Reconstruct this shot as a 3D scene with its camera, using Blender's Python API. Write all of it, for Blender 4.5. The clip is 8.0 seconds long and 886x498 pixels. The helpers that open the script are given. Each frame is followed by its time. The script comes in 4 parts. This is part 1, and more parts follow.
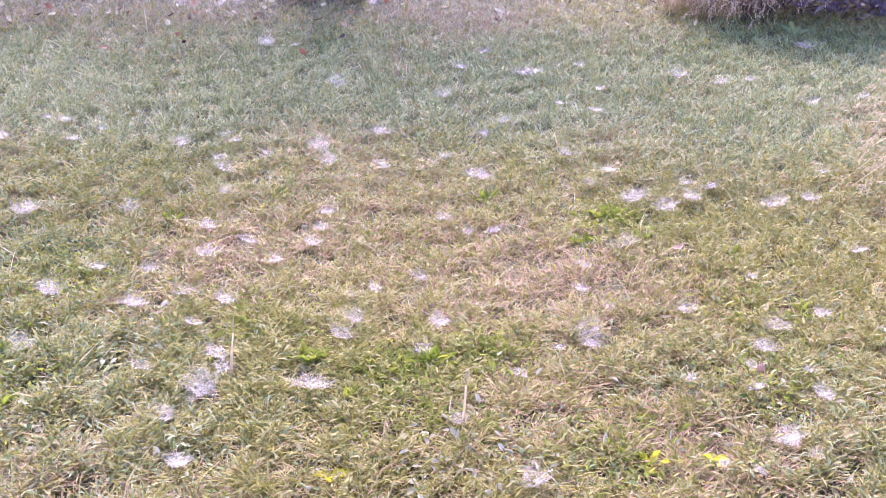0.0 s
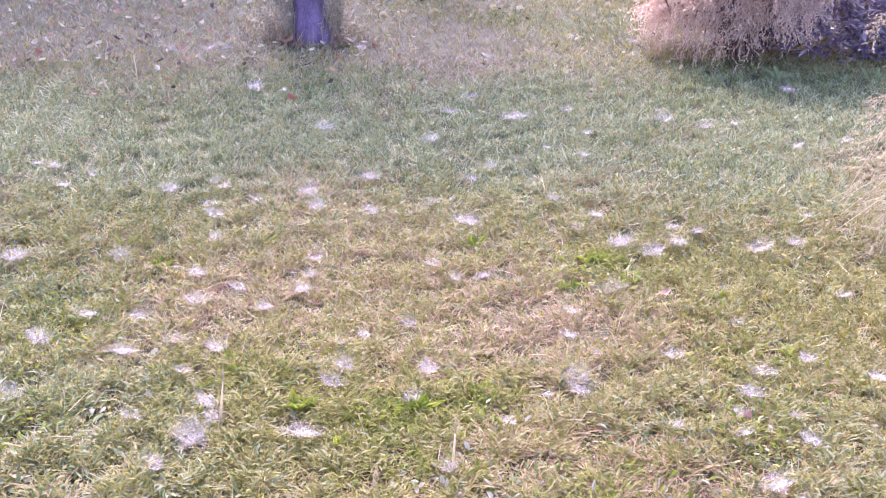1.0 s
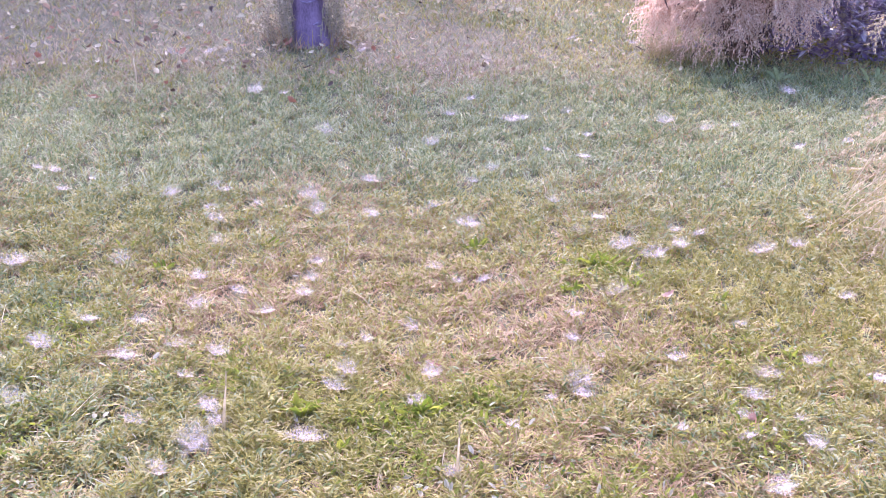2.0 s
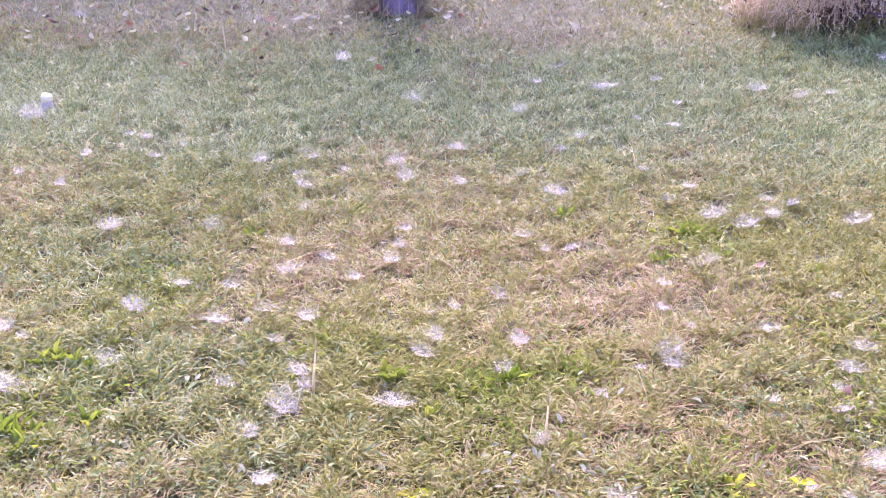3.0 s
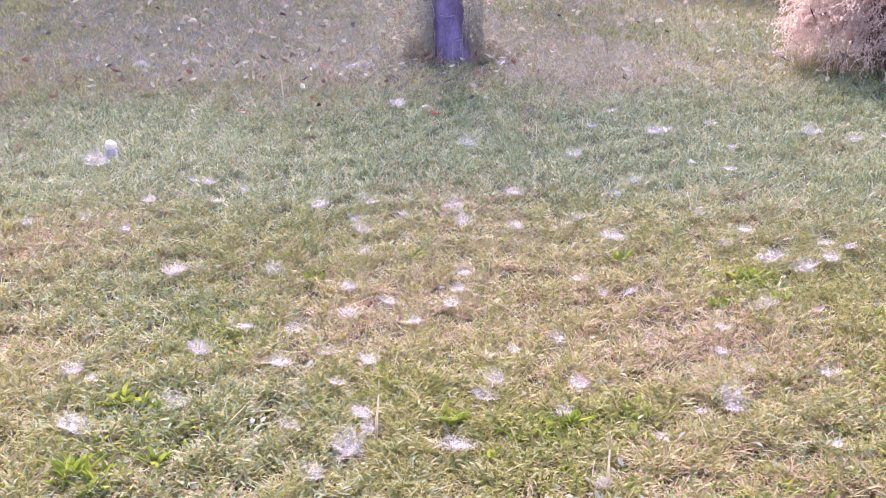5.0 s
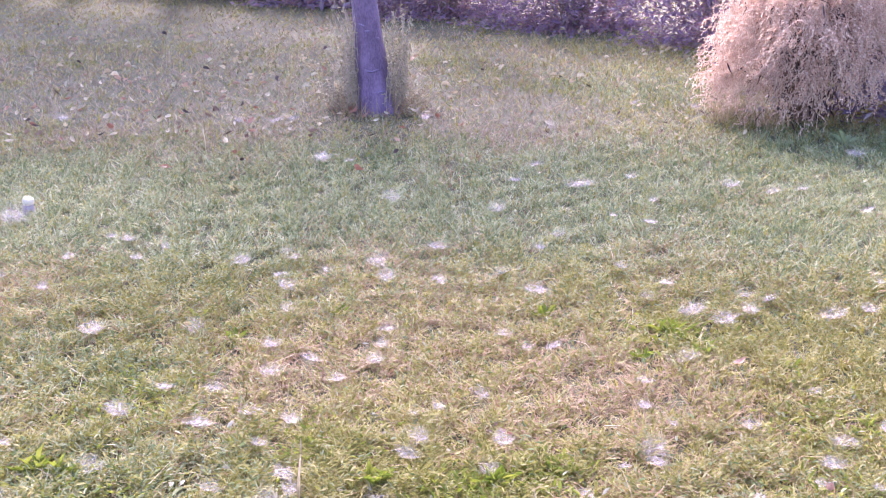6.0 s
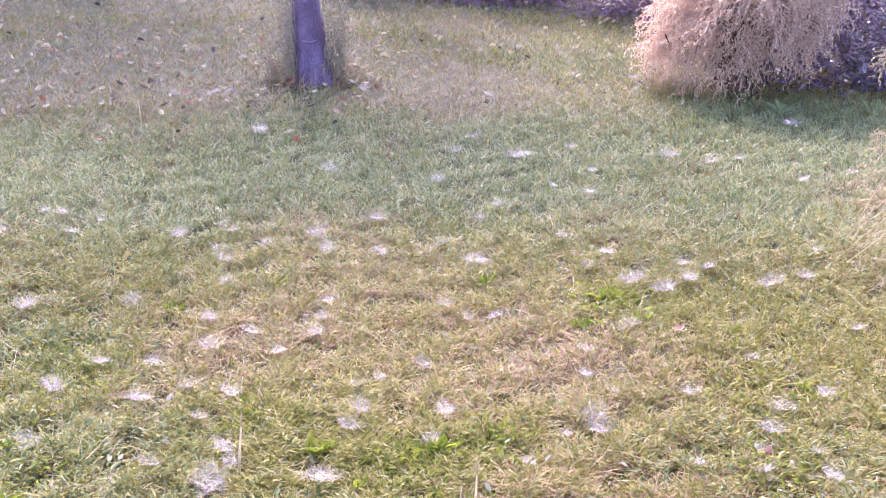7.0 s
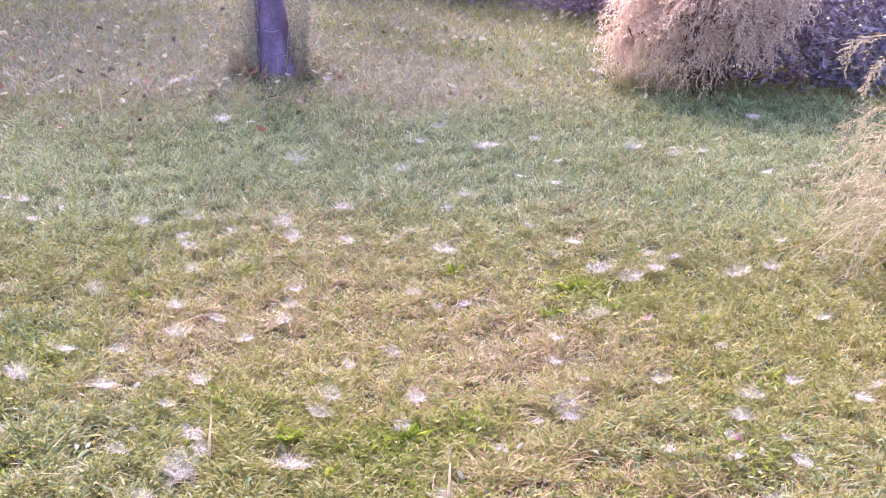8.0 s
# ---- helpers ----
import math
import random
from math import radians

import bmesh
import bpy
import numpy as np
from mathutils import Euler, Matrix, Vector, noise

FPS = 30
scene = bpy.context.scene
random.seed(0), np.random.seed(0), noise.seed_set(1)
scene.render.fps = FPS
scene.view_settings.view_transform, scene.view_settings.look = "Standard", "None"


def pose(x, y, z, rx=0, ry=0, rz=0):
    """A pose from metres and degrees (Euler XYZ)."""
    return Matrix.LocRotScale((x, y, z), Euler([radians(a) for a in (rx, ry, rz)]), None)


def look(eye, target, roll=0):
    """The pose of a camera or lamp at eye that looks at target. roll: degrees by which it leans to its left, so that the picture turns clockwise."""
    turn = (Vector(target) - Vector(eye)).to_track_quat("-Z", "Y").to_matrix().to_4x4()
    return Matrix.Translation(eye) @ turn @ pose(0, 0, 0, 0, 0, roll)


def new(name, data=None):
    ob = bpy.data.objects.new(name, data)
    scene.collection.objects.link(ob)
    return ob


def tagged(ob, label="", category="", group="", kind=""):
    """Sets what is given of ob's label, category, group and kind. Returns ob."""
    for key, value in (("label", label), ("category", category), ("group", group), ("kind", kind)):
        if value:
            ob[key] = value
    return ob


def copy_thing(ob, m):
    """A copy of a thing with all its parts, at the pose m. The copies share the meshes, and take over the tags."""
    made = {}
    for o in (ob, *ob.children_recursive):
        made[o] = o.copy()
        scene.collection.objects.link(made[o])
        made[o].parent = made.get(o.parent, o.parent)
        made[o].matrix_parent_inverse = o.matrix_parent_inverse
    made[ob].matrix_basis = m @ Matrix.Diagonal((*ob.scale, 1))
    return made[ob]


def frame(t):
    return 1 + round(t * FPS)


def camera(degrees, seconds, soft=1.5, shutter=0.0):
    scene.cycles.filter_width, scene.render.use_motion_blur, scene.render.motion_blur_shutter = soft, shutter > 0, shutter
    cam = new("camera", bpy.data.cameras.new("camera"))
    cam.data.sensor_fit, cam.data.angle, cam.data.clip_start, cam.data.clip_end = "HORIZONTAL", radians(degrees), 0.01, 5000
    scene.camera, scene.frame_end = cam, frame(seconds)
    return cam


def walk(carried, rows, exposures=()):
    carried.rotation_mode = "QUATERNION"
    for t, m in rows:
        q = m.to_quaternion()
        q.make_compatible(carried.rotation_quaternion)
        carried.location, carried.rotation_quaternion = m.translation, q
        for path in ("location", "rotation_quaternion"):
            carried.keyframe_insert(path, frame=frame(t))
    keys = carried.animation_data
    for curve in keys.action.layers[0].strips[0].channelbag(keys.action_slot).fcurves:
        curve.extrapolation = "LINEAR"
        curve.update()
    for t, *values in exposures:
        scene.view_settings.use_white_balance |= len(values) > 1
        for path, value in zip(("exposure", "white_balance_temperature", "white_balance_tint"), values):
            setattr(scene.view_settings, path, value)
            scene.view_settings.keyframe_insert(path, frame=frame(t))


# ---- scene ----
def aim(x, y, z, down, left, roll):
    """A camera at x, y, z that looks down and left of +Y by those degrees."""
    return pose(x, y, z, 90 - down, 0, left) @ pose(0, 0, 0, 0, 0, roll)


cam = camera(39.5, 8.0, soft=0.9)
PATH = [
    (0.0, aim(0.0449, 0.0125, 1.4690, 21.417, -0.658, 0.900)),
    (0.5, aim(0.0453, 0.0096, 1.4827, 22.850, -0.822, 0.726)),
    (1.0, aim(0.0432, -0.0022, 1.5003, 19.599, -1.211, 0.895)),
    (1.2, aim(0.0422, -0.0027, 1.4992, 19.639, -1.344, 0.534)),
    (2.3, aim(0.0284, 0.0091, 1.5014, 19.488, -1.112, 0.925)),
    (2.5, aim(0.0271, 0.0100, 1.4937, 19.839, 0.367, 0.690)),
    (3.0, aim(0.0128, 0.0161, 1.4904, 20.947, 2.771, -0.209)),
    (3.5, aim(0.0035, 0.0107, 1.4956, 20.521, 3.652, -0.657)),
    (4.0, aim(-0.0160, -0.0034, 1.4998, 20.135, 4.934, -0.806)),
    (4.2, aim(-0.0130, -0.0096, 1.4998, 20.182, 5.353, -1.252)),
    (5.3, aim(-0.0213, -0.0345, 1.5229, 17.963, 4.922, -0.901)),
    (5.5, aim(-0.0257, -0.0254, 1.5271, 17.291, 3.912, -0.532)),
    (6.0, aim(-0.0029, -0.0124, 1.5240, 16.609, 1.603, -0.478)),
    (6.5, aim(0.0045, -0.0056, 1.5148, 17.000, 0.000, 0.000)),
    (7.0, aim(-0.0036, 0.0030, 1.5056, 17.845, -1.288, -0.107)),
    (7.5, aim(-0.0225, 0.0034, 1.4879, 18.046, -2.653, 0.485)),
    (8.0, aim(-0.0454, 0.0113, 1.4815, 18.058, -3.413, 0.809)),
]
walk(cam, PATH, exposures=[(0, 2.71, 5780, 41), (2.5, 2.72, 5760, 40), (4, 2.72, 5980, 36), (6, 2.73, 5900, 38), (8, 2.71, 6120, 33)])

# ---- world and sun: low hazy sun beyond the tree, so the lawn is lit from behind ----
SUN_UP, SUN_LEFT = 40, 10
world = bpy.data.worlds.new("sky")
scene.world = world
world.use_nodes = True
sky = world.node_tree.nodes.new("ShaderNodeTexSky")
sky.sky_type, sky.sun_disc, sky.sun_elevation, sky.sun_rotation = "NISHITA", False, radians(SUN_UP), radians(-SUN_LEFT)
sky.dust_density = 3.0
world.node_tree.links.new(sky.outputs[0], world.node_tree.nodes["Background"].inputs[0])
world.node_tree.nodes["Background"].inputs[1].default_value = 0.15
sun = new("sun", bpy.data.lights.new("sun", "SUN"))
sun.data.energy, sun.data.angle, sun.data.color = 1.75, radians(4.5), (1.0, 0.92, 0.82)
SUN_WAY = Vector((-math.sin(radians(SUN_LEFT)) * math.cos(radians(SUN_UP)), math.cos(radians(SUN_LEFT)) * math.cos(radians(SUN_UP)), math.sin(radians(SUN_UP))))
sun.matrix_world = look(SUN_WAY * 30, (0, 0, 0))

SOIL = -0.038  # the soil lies a little below the tips of the mown grass
rng = np.random.default_rng(7)


# ---- materials ----
def nodes_of(name):
    m = bpy.data.materials.new(name)
    m.use_nodes = True
    n, l = m.node_tree.nodes, m.node_tree.links
    return m, n, l, n["Principled BSDF"], n["Material Output"]


def ramp_node(n, stops):
    r = n.new("ShaderNodeValToRGB")
    while len(r.color_ramp.elements) < len(stops):
        r.color_ramp.elements.new(0.5)
    for e, (at, c) in zip(r.color_ramp.elements, stops):
        e.position, e.color = at, (*c, 1)
    return r


def leaf_material(name, colours, rough=0.5, thin=0.4, patch=1.2, grain=90.0, by_object=False):
    """Thin plant tissue: each piece its own tone out of colours, patches and grain over it, part of the light let through."""
    m, n, l, bsdf, out = nodes_of(name)
    pick = n.new("ShaderNodeObjectInfo" if by_object else "ShaderNodeNewGeometry")
    rand = pick.outputs["Random" if by_object else "Random Per Island"]
    where = n.new("ShaderNodeTexCoord")
    big, fine = n.new("ShaderNodeTexNoise"), n.new("ShaderNodeTexNoise")
    big.inputs["Scale"].default_value, fine.inputs["Scale"].default_value = patch, grain
    big.inputs["Detail"].default_value = 3
    for t in (big, fine):
        l.new(where.outputs["Object"], t.inputs["Vector"])
    a = n.new("ShaderNodeMath")
    a.operation = "MULTIPLY_ADD"
    l.new(big.outputs["Fac"], a.inputs[0])
    a.inputs[1].default_value = 1.1
    a.inputs[2].default_value = -0.55
    b = n.new("ShaderNodeMath")
    b.operation, b.use_clamp = "ADD", True
    tuft, c = n.new("ShaderNodeTexNoise"), n.new("ShaderNodeMath")
    tuft.inputs["Scale"].default_value, tuft.inputs["Detail"].default_value = 15.0, 1
    l.new(where.outputs["Object"], tuft.inputs["Vector"])
    c.operation = "MULTIPLY_ADD"
    l.new(tuft.outputs["Fac"], c.inputs[0])
    c.inputs[1].default_value = 0.8
    c.inputs[2].default_value = -0.4
    d = n.new("ShaderNodeMath")
    l.new(a.outputs[0], d.inputs[0])
    l.new(c.outputs[0], d.inputs[1])
    l.new(d.outputs[0], b.inputs[0])
    l.new(rand, b.inputs[1])
    r = ramp_node(n, [(i / max(1, len(colours) - 1), c) for i, c in enumerate(colours)])
    l.new(b.outputs[0], r.inputs[0])
    tone = n.new("ShaderNodeMix")
    tone.data_type, tone.blend_type = "RGBA", "MULTIPLY"
    tone.inputs[0].default_value = 0.5
    l.new(r.outputs[0], tone.inputs[6])
    g = ramp_node(n, [(0.25, (0.45, 0.45, 0.45)), (0.75, (1.15, 1.15, 1.15))])
    l.new(fine.outputs["Fac"], g.inputs[0])
    l.new(g.outputs[0], tone.inputs[7])
    l.new(tone.outputs[2], bsdf.inputs["Base Color"])
    bsdf.inputs["Roughness"].default_value = rough
    bsdf.inputs["Specular IOR Level"].default_value = 0.3
    glow = n.new("ShaderNodeBsdfTranslucent")
    l.new(tone.outputs[2], glow.inputs[0])
    mix = n.new("ShaderNodeMixShader")
    mix.inputs[0].default_value = thin
    l.new(bsdf.outputs[0], mix.inputs[1])
    l.new(glow.outputs[0], mix.inputs[2])
    l.new(mix.outputs[0], out.inputs[0])
    return m


def rough_material(name, dark, light, scale, rough=0.9, bump=0.5, stretch=(1, 1, 1)):
    """Solid stuff (soil, bark, wood): two tones mixed at two scales, with relief."""
    m, n, l, bsdf, out = nodes_of(name)
    where, lay = n.new("ShaderNodeTexCoord"), n.new("ShaderNodeMapping")
    lay.inputs["Scale"].default_value = stretch
    l.new(where.outputs["Object"], lay.inputs[0])
    big, fine = n.new("ShaderNodeTexNoise"), n.new("ShaderNodeTexNoise")
    big.inputs["Scale"].default_value, fine.inputs["Scale"].default_value = scale, scale * 9
    for t in (big, fine):
        t.inputs["Detail"].default_value = 5
        l.new(lay.outputs[0], t.inputs["Vector"])
    add = n.new("ShaderNodeMath")
    add.operation = "MULTIPLY_ADD"
    l.new(fine.outputs["Fac"], add.inputs[0])
    add.inputs[1].default_value = 0.6
    l.new(big.outputs["Fac"], add.inputs[2])
    r = ramp_node(n, [(0.55, dark), (1.05, light)])
    l.new(add.outputs[0], r.inputs[0])
    l.new(r.outputs[0], bsdf.inputs["Base Color"])
    bsdf.inputs["Roughness"].default_value = rough
    b = n.new("ShaderNodeBump")
    b.inputs["Strength"].default_value, b.inputs["Distance"].default_value = bump, 0.01
    l.new(add.outputs[0], b.inputs["Height"])
    l.new(b.outputs[0], bsdf.inputs["Normal"])
    return m


def silk_material(name, thin, thick):
    """Spider silk: a gauze that lets part of the light through, denser in streaks."""
    m, n, l, bsdf, out = nodes_of(name)
    where = n.new("ShaderNodeTexCoord")
    streak = n.new("ShaderNodeTexNoise")
    streak.inputs["Scale"].default_value, streak.inputs["Detail"].default_value, streak.inputs["Distortion"].default_value = 7, 6, 1.5
    l.new(where.outputs["Object"], streak.inputs["Vector"])
    r = ramp_node(n, [(0.36, (thin,) * 3), (0.66, (thick,) * 3)])
    l.new(streak.outputs["Fac"], r.inputs[0])
    # no two webs are equally dense, and each thins out towards its rim
    own, vary = n.new("ShaderNodeObjectInfo"), n.new("ShaderNodeMapRange")
    vary.inputs["To Min"].default_value, vary.inputs["To Max"].default_value = 0.6, 0.95
    l.new(own.outputs["Random"], vary.inputs["Value"])
    dist, rim = n.new("ShaderNodeVectorMath"), n.new("ShaderNodeMapRange")
    dist.operation = "LENGTH"
    l.new(where.outputs["Object"], dist.inputs[0])
    l.new(dist.outputs["Value"], rim.inputs["Value"])
    for key, value in (("From Min", 0.12), ("From Max", 0.62), ("To Min", 1.0), ("To Max", 0.18)):
        rim.inputs[key].default_value = value
    d1, d2 = n.new("ShaderNodeMath"), n.new("ShaderNodeMath")
    d1.operation = d2.operation = "MULTIPLY"
    l.new(vary.outputs[0], d1.inputs[0])
    l.new(rim.outputs[0], d1.inputs[1])
    l.new(d1.outputs[0], d2.inputs[0])
    l.new(r.outputs[0], d2.inputs[1])
    bsdf.inputs["Base Color"].default_value = (0.72, 0.64, 0.645, 1)
    bsdf.inputs["Roughness"].default_value = 0.4
    glow = n.new("ShaderNodeBsdfTranslucent")
    glow.inputs[0].default_value = (0.72, 0.64, 0.645, 1)
    body, gap, mix = n.new("ShaderNodeMixShader"), n.new("ShaderNodeBsdfTransparent"), n.new("ShaderNodeMixShader")
    body.inputs[0].default_value = 0.5
    l.new(bsdf.outputs[0], body.inputs[1])
    l.new(glow.outputs[0], body.inputs[2])
    l.new(d2.outputs[0], mix.inputs[0])
    l.new(gap.outputs[0], mix.inputs[1])
    l.new(body.outputs[0], mix.inputs[2])
    l.new(mix.outputs[0], out.inputs[0])
    return m


M_SOIL = rough_material("soil_and_thatch", (0.024, 0.026, 0.008), (0.072, 0.068, 0.024), 6.0)
M_GRASS = leaf_material("grass_blade", [(0.165, 0.155, 0.027), (0.265, 0.238, 0.045), (0.36, 0.317, 0.078), (0.44, 0.38, 0.155)], 0.55, 0.44, 1.1)
# Cooler green: lush near patches, and painted shade on the far band.
M_LUSH_SHADE = leaf_material("lush_shade_blade", [(0.105, 0.148, 0.056), (0.18, 0.228, 0.098), (0.285, 0.328, 0.165), (0.42, 0.43, 0.27)], 0.5, 0.4, 1.1)
M_STRAW = leaf_material("straw_blade", [(0.235, 0.14, 0.075), (0.32, 0.22, 0.112), (0.385, 0.292, 0.155), (0.34, 0.17, 0.10)], 0.6, 0.3, 2.0)
# Dry grass greyed towards mauve to paint in haze over the far lawn.
M_WITHERED_HAZE = leaf_material("withered_haze_blade", [(0.26, 0.195, 0.14), (0.335, 0.27, 0.195), (0.41, 0.345, 0.25), (0.32, 0.215, 0.17)], 0.65, 0.3, 2.0)
M_CLOVER = leaf_material("small_weed_leaf", [(0.165, 0.16, 0.038), (0.25, 0.237, 0.063), (0.335, 0.306, 0.11), (0.43, 0.39, 0.20)], 0.5, 0.38, 1.4)
M_ROSETTE = leaf_material("bright_weed_leaf", [(0.13, 0.18, 0.02), (0.20, 0.25, 0.03), (0.32, 0.33, 0.05)], 0.5, 0.42, 3.0, by_object=True)
M_FRESH = leaf_material("fresh_weed_leaf", [(0.13, 0.165, 0.02), (0.22, 0.255, 0.035), (0.34, 0.35, 0.06)], 0.5, 0.42, 2.0)
M_YELLOW = leaf_material("yellow_leaf", [(0.50, 0.50, 0.03), (0.60, 0.55, 0.05)], 0.5, 0.45)
M_BLEACHED = leaf_material("bleached_leaf", [(0.27, 0.25, 0.15), (0.37, 0.34, 0.23), (0.47, 0.44, 0.33)], 0.8, 0.3)
# The violet in the bark colour stands in for lens haze over the trunk.
M_BARK = rough_material("bark", (0.070, 0.042, 0.078), (0.20, 0.13, 0.212), 11.0, 0.85, 0.9, (1, 1, 0.45))
M_SCAR = rough_material("bark_scar", (0.11, 0.075, 0.15), (0.26, 0.20, 0.30), 30.0)
M_TWIG = rough_material("twig", (0.22, 0.17, 0.15), (0.42, 0.36, 0.28), 30.0)
M_SHOOT = leaf_material("shoot_leaf", [(0.20, 0.175, 0.115), (0.36, 0.31, 0.20), (0.55, 0.47, 0.33)], 0.5, 0.4)
M_CROWN = leaf_material("tree_leaf", [(0.05, 0.10, 0.02), (0.09, 0.15, 0.03), (0.20, 0.18, 0.04)], 0.45, 0.35)
M_PLUME = leaf_material("dry_plume", [(0.58, 0.385, 0.30), (0.72, 0.55, 0.44), (0.84, 0.73, 0.61)], 0.7, 0.58, 2.5)
M_PANICLE = leaf_material("straw_panicle", [(0.33, 0.255, 0.155), (0.45, 0.36, 0.225), (0.61, 0.52, 0.36)], 0.7, 0.35, 3.0)
M_STALK = leaf_material("hollow_stalk", [(0.56, 0.49, 0.36), (0.70, 0.62, 0.47)], 0.6, 0.65)
M_STEM = rough_material("dry_stem", (0.22, 0.13, 0.10), (0.42, 0.28, 0.20), 40.0)
# Dark tone painted in for shade inside the bushes; also dark litter.
M_CORE = leaf_material("shaded_twig_and_litter", [(0.05, 0.035, 0.04), (0.10, 0.07, 0.07)], 0.8, 0.1)
# Violet leaf tones paint in the hazed shade behind the dry bush.
M_DARKLEAF = leaf_material("dark_shrub_leaf", [(0.13, 0.088, 0.155), (0.20, 0.155, 0.22), (0.42, 0.38, 0.43)], 0.45, 0.35, 2.0)
# Hedge leaves lightened and tinted purple to paint in the haze.
M_HEDGE = leaf_material("hedge_leaf", [(0.19, 0.11, 0.20), (0.26, 0.165, 0.265), (0.28, 0.22, 0.22), (0.34, 0.17, 0.20)], 0.55, 0.25, 0.9)
M_LEAF_BROWN = leaf_material("fallen_brown", [(0.15, 0.09, 0.062), (0.24, 0.155, 0.105), (0.34, 0.235, 0.165)], 0.6, 0.15, by_object=True)
M_LEAF_RED = leaf_material("fallen_red", [(0.30, 0.13, 0.09), (0.38, 0.20, 0.14), (0.45, 0.30, 0.21)], 0.6, 0.2, by_object=True)
M_LEAF_PALE = leaf_material("fallen_pale", [(0.44, 0.35, 0.23), (0.55, 0.46, 0.32), (0.68, 0.60, 0.45)], 0.45, 0.2, by_object=True)
M_LEAF_DARK = leaf_material("fallen_dark", [(0.035, 0.022, 0.018), (0.07, 0.04, 0.03)], 0.6, 0.1, by_object=True)
M_SHEET = silk_material("silk_sheet", 0.03, 0.36)
M_THREAD = silk_material("silk_thread", 0.12, 0.68)
M_CAP = rough_material("mushroom_cap", (0.50, 0.41, 0.29), (0.66, 0.57, 0.42), 30.0, 0.6, 0.2)
M_STIPE = rough_material("mushroom_stem", (0.20, 0.155, 0.155), (0.34, 0.275, 0.27), 40.0, 0.8, 0.3, (1, 1, 0.2))


# ---- mesh helpers ----
def many(name, verts, faces, material, smooth=False):
    """A mesh of many alike pieces: verts (pieces, points, 3), faces as point numbers within one piece."""
    count, per = verts.shape[:2]
    me = bpy.data.meshes.new(name)
    loops = np.concatenate([np.array(f) for f in faces])
    sizes = np.array([len(f) for f in faces])
    idx = (loops[None] + (np.arange(count) * per)[:, None]).ravel().astype(np.int32)
    total = np.tile(sizes, count)
    start = np.concatenate([[0], np.cumsum(total)[:-1]]).astype(np.int32)
    me.vertices.add(count * per)
    me.vertices.foreach_set("co", np.ascontiguousarray(verts, dtype=np.float32).ravel())
    me.loops.add(len(idx))
    me.loops.foreach_set("vertex_index", idx)
    me.polygons.add(len(total))
    me.polygons.foreach_set("loop_start", start)
    me.polygons.foreach_set("loop_total", total.astype(np.int32))
    me.polygons.foreach_set("use_smooth", np.full(len(total), smooth))
    me.materials.append(material)
    me.update(calc_edges=True)
    return me


def mesh_of(name, bm, material, smooth=True):
    me = bpy.data.meshes.new(name)
    bm.to_mesh(me)
    bm.free()
    for p in me.polygons:
        p.use_smooth = smooth
    me.materials.append(material)
    return me


def part(name, data, material, parent, label=""):
    """Links a bmesh or a mesh as one object under a thing or a part."""
    ob = new(name, mesh_of(name, data, material) if isinstance(data, bmesh.types.BMesh) else data)
    ob.parent = parent
    return tagged(ob, label)


def tube(bm, points, radii, sides=6, lumps=0.0, seed=0):
    """A tapered tube along points, closed at both ends."""
    rings = []
    for i, (p, r) in enumerate(zip(points, radii)):
        p = Vector(p)
        way = (Vector(points[min(i + 1, len(points) - 1)]) - Vector(points[max(i - 1, 0)])).normalized()
        side = way.orthogonal().normalized() if abs(way.z) < 0.9 else (Vector((1, 0, 0)) - way * way.x).normalized()
        other = way.cross(side)
        ring = []
        for k in range(sides):
            a = 2 * math.pi * k / sides
            q = side * math.cos(a) + other * math.sin(a)
            swell = 1 + lumps * noise.noise(Vector((q.x * 1.7, q.y * 1.7, p.z * 2.2 + seed)))
            ring.append(bm.verts.new(p + q * r * swell))
        rings.append(ring)
    for a, b in zip(rings, rings[1:]):
        for k in range(sides):
            bm.faces.new((a[k], a[(k + 1) % sides], b[(k + 1) % sides], b[k]))
    bm.faces.new(rings[0][::-1])
    bm.faces.new(rings[-1])


def frames(yaw, pitch, roll):
    """Axes (along, across, up) of pieces turned by those angles."""
    cy, sy, cp, sp, cr, sr = np.cos(yaw), np.sin(yaw), np.cos(pitch), np.sin(pitch), np.cos(roll), np.sin(roll)
    along = np.stack([cy * cp, sy * cp, sp], -1)
    flat = np.stack([-sy, cy, 0 * cy], -1)
    up = np.cross(along, flat)
    return along, flat * cr[:, None] + up * sr[:, None], up * cr[:, None] - flat * sr[:, None]


def leaves(name, at, length, width, yaw, pitch, roll, material, fold=0.25, curl=0.15, plain=False):
    """Folded oval leaves: six points, two faces each; plain ones are lozenges."""
    along, across, up = frames(yaw, pitch, roll)
    shape = ((0, 0, 0), (0.35, 0.5, fold), (0.75, 0.38, fold * 0.7), (1, 0, -curl), (0.75, -0.38, fold * 0.7), (0.35, -0.5, fold))
    if plain:
        shape = ((0, 0, 0), (0.5, 0.5, fold), (1, 0, 0), (0.5, -0.5, fold))
    v = np.stack([at + along * (length * a)[:, None] + across * (width * b)[:, None] + up * (width * c)[:, None] for a, b, c in shape], 1)
    return many(name, v, ((0, 2, 1), (0, 3, 2)) if plain else ((0, 3, 2, 1), (0, 5, 4, 3)), material)


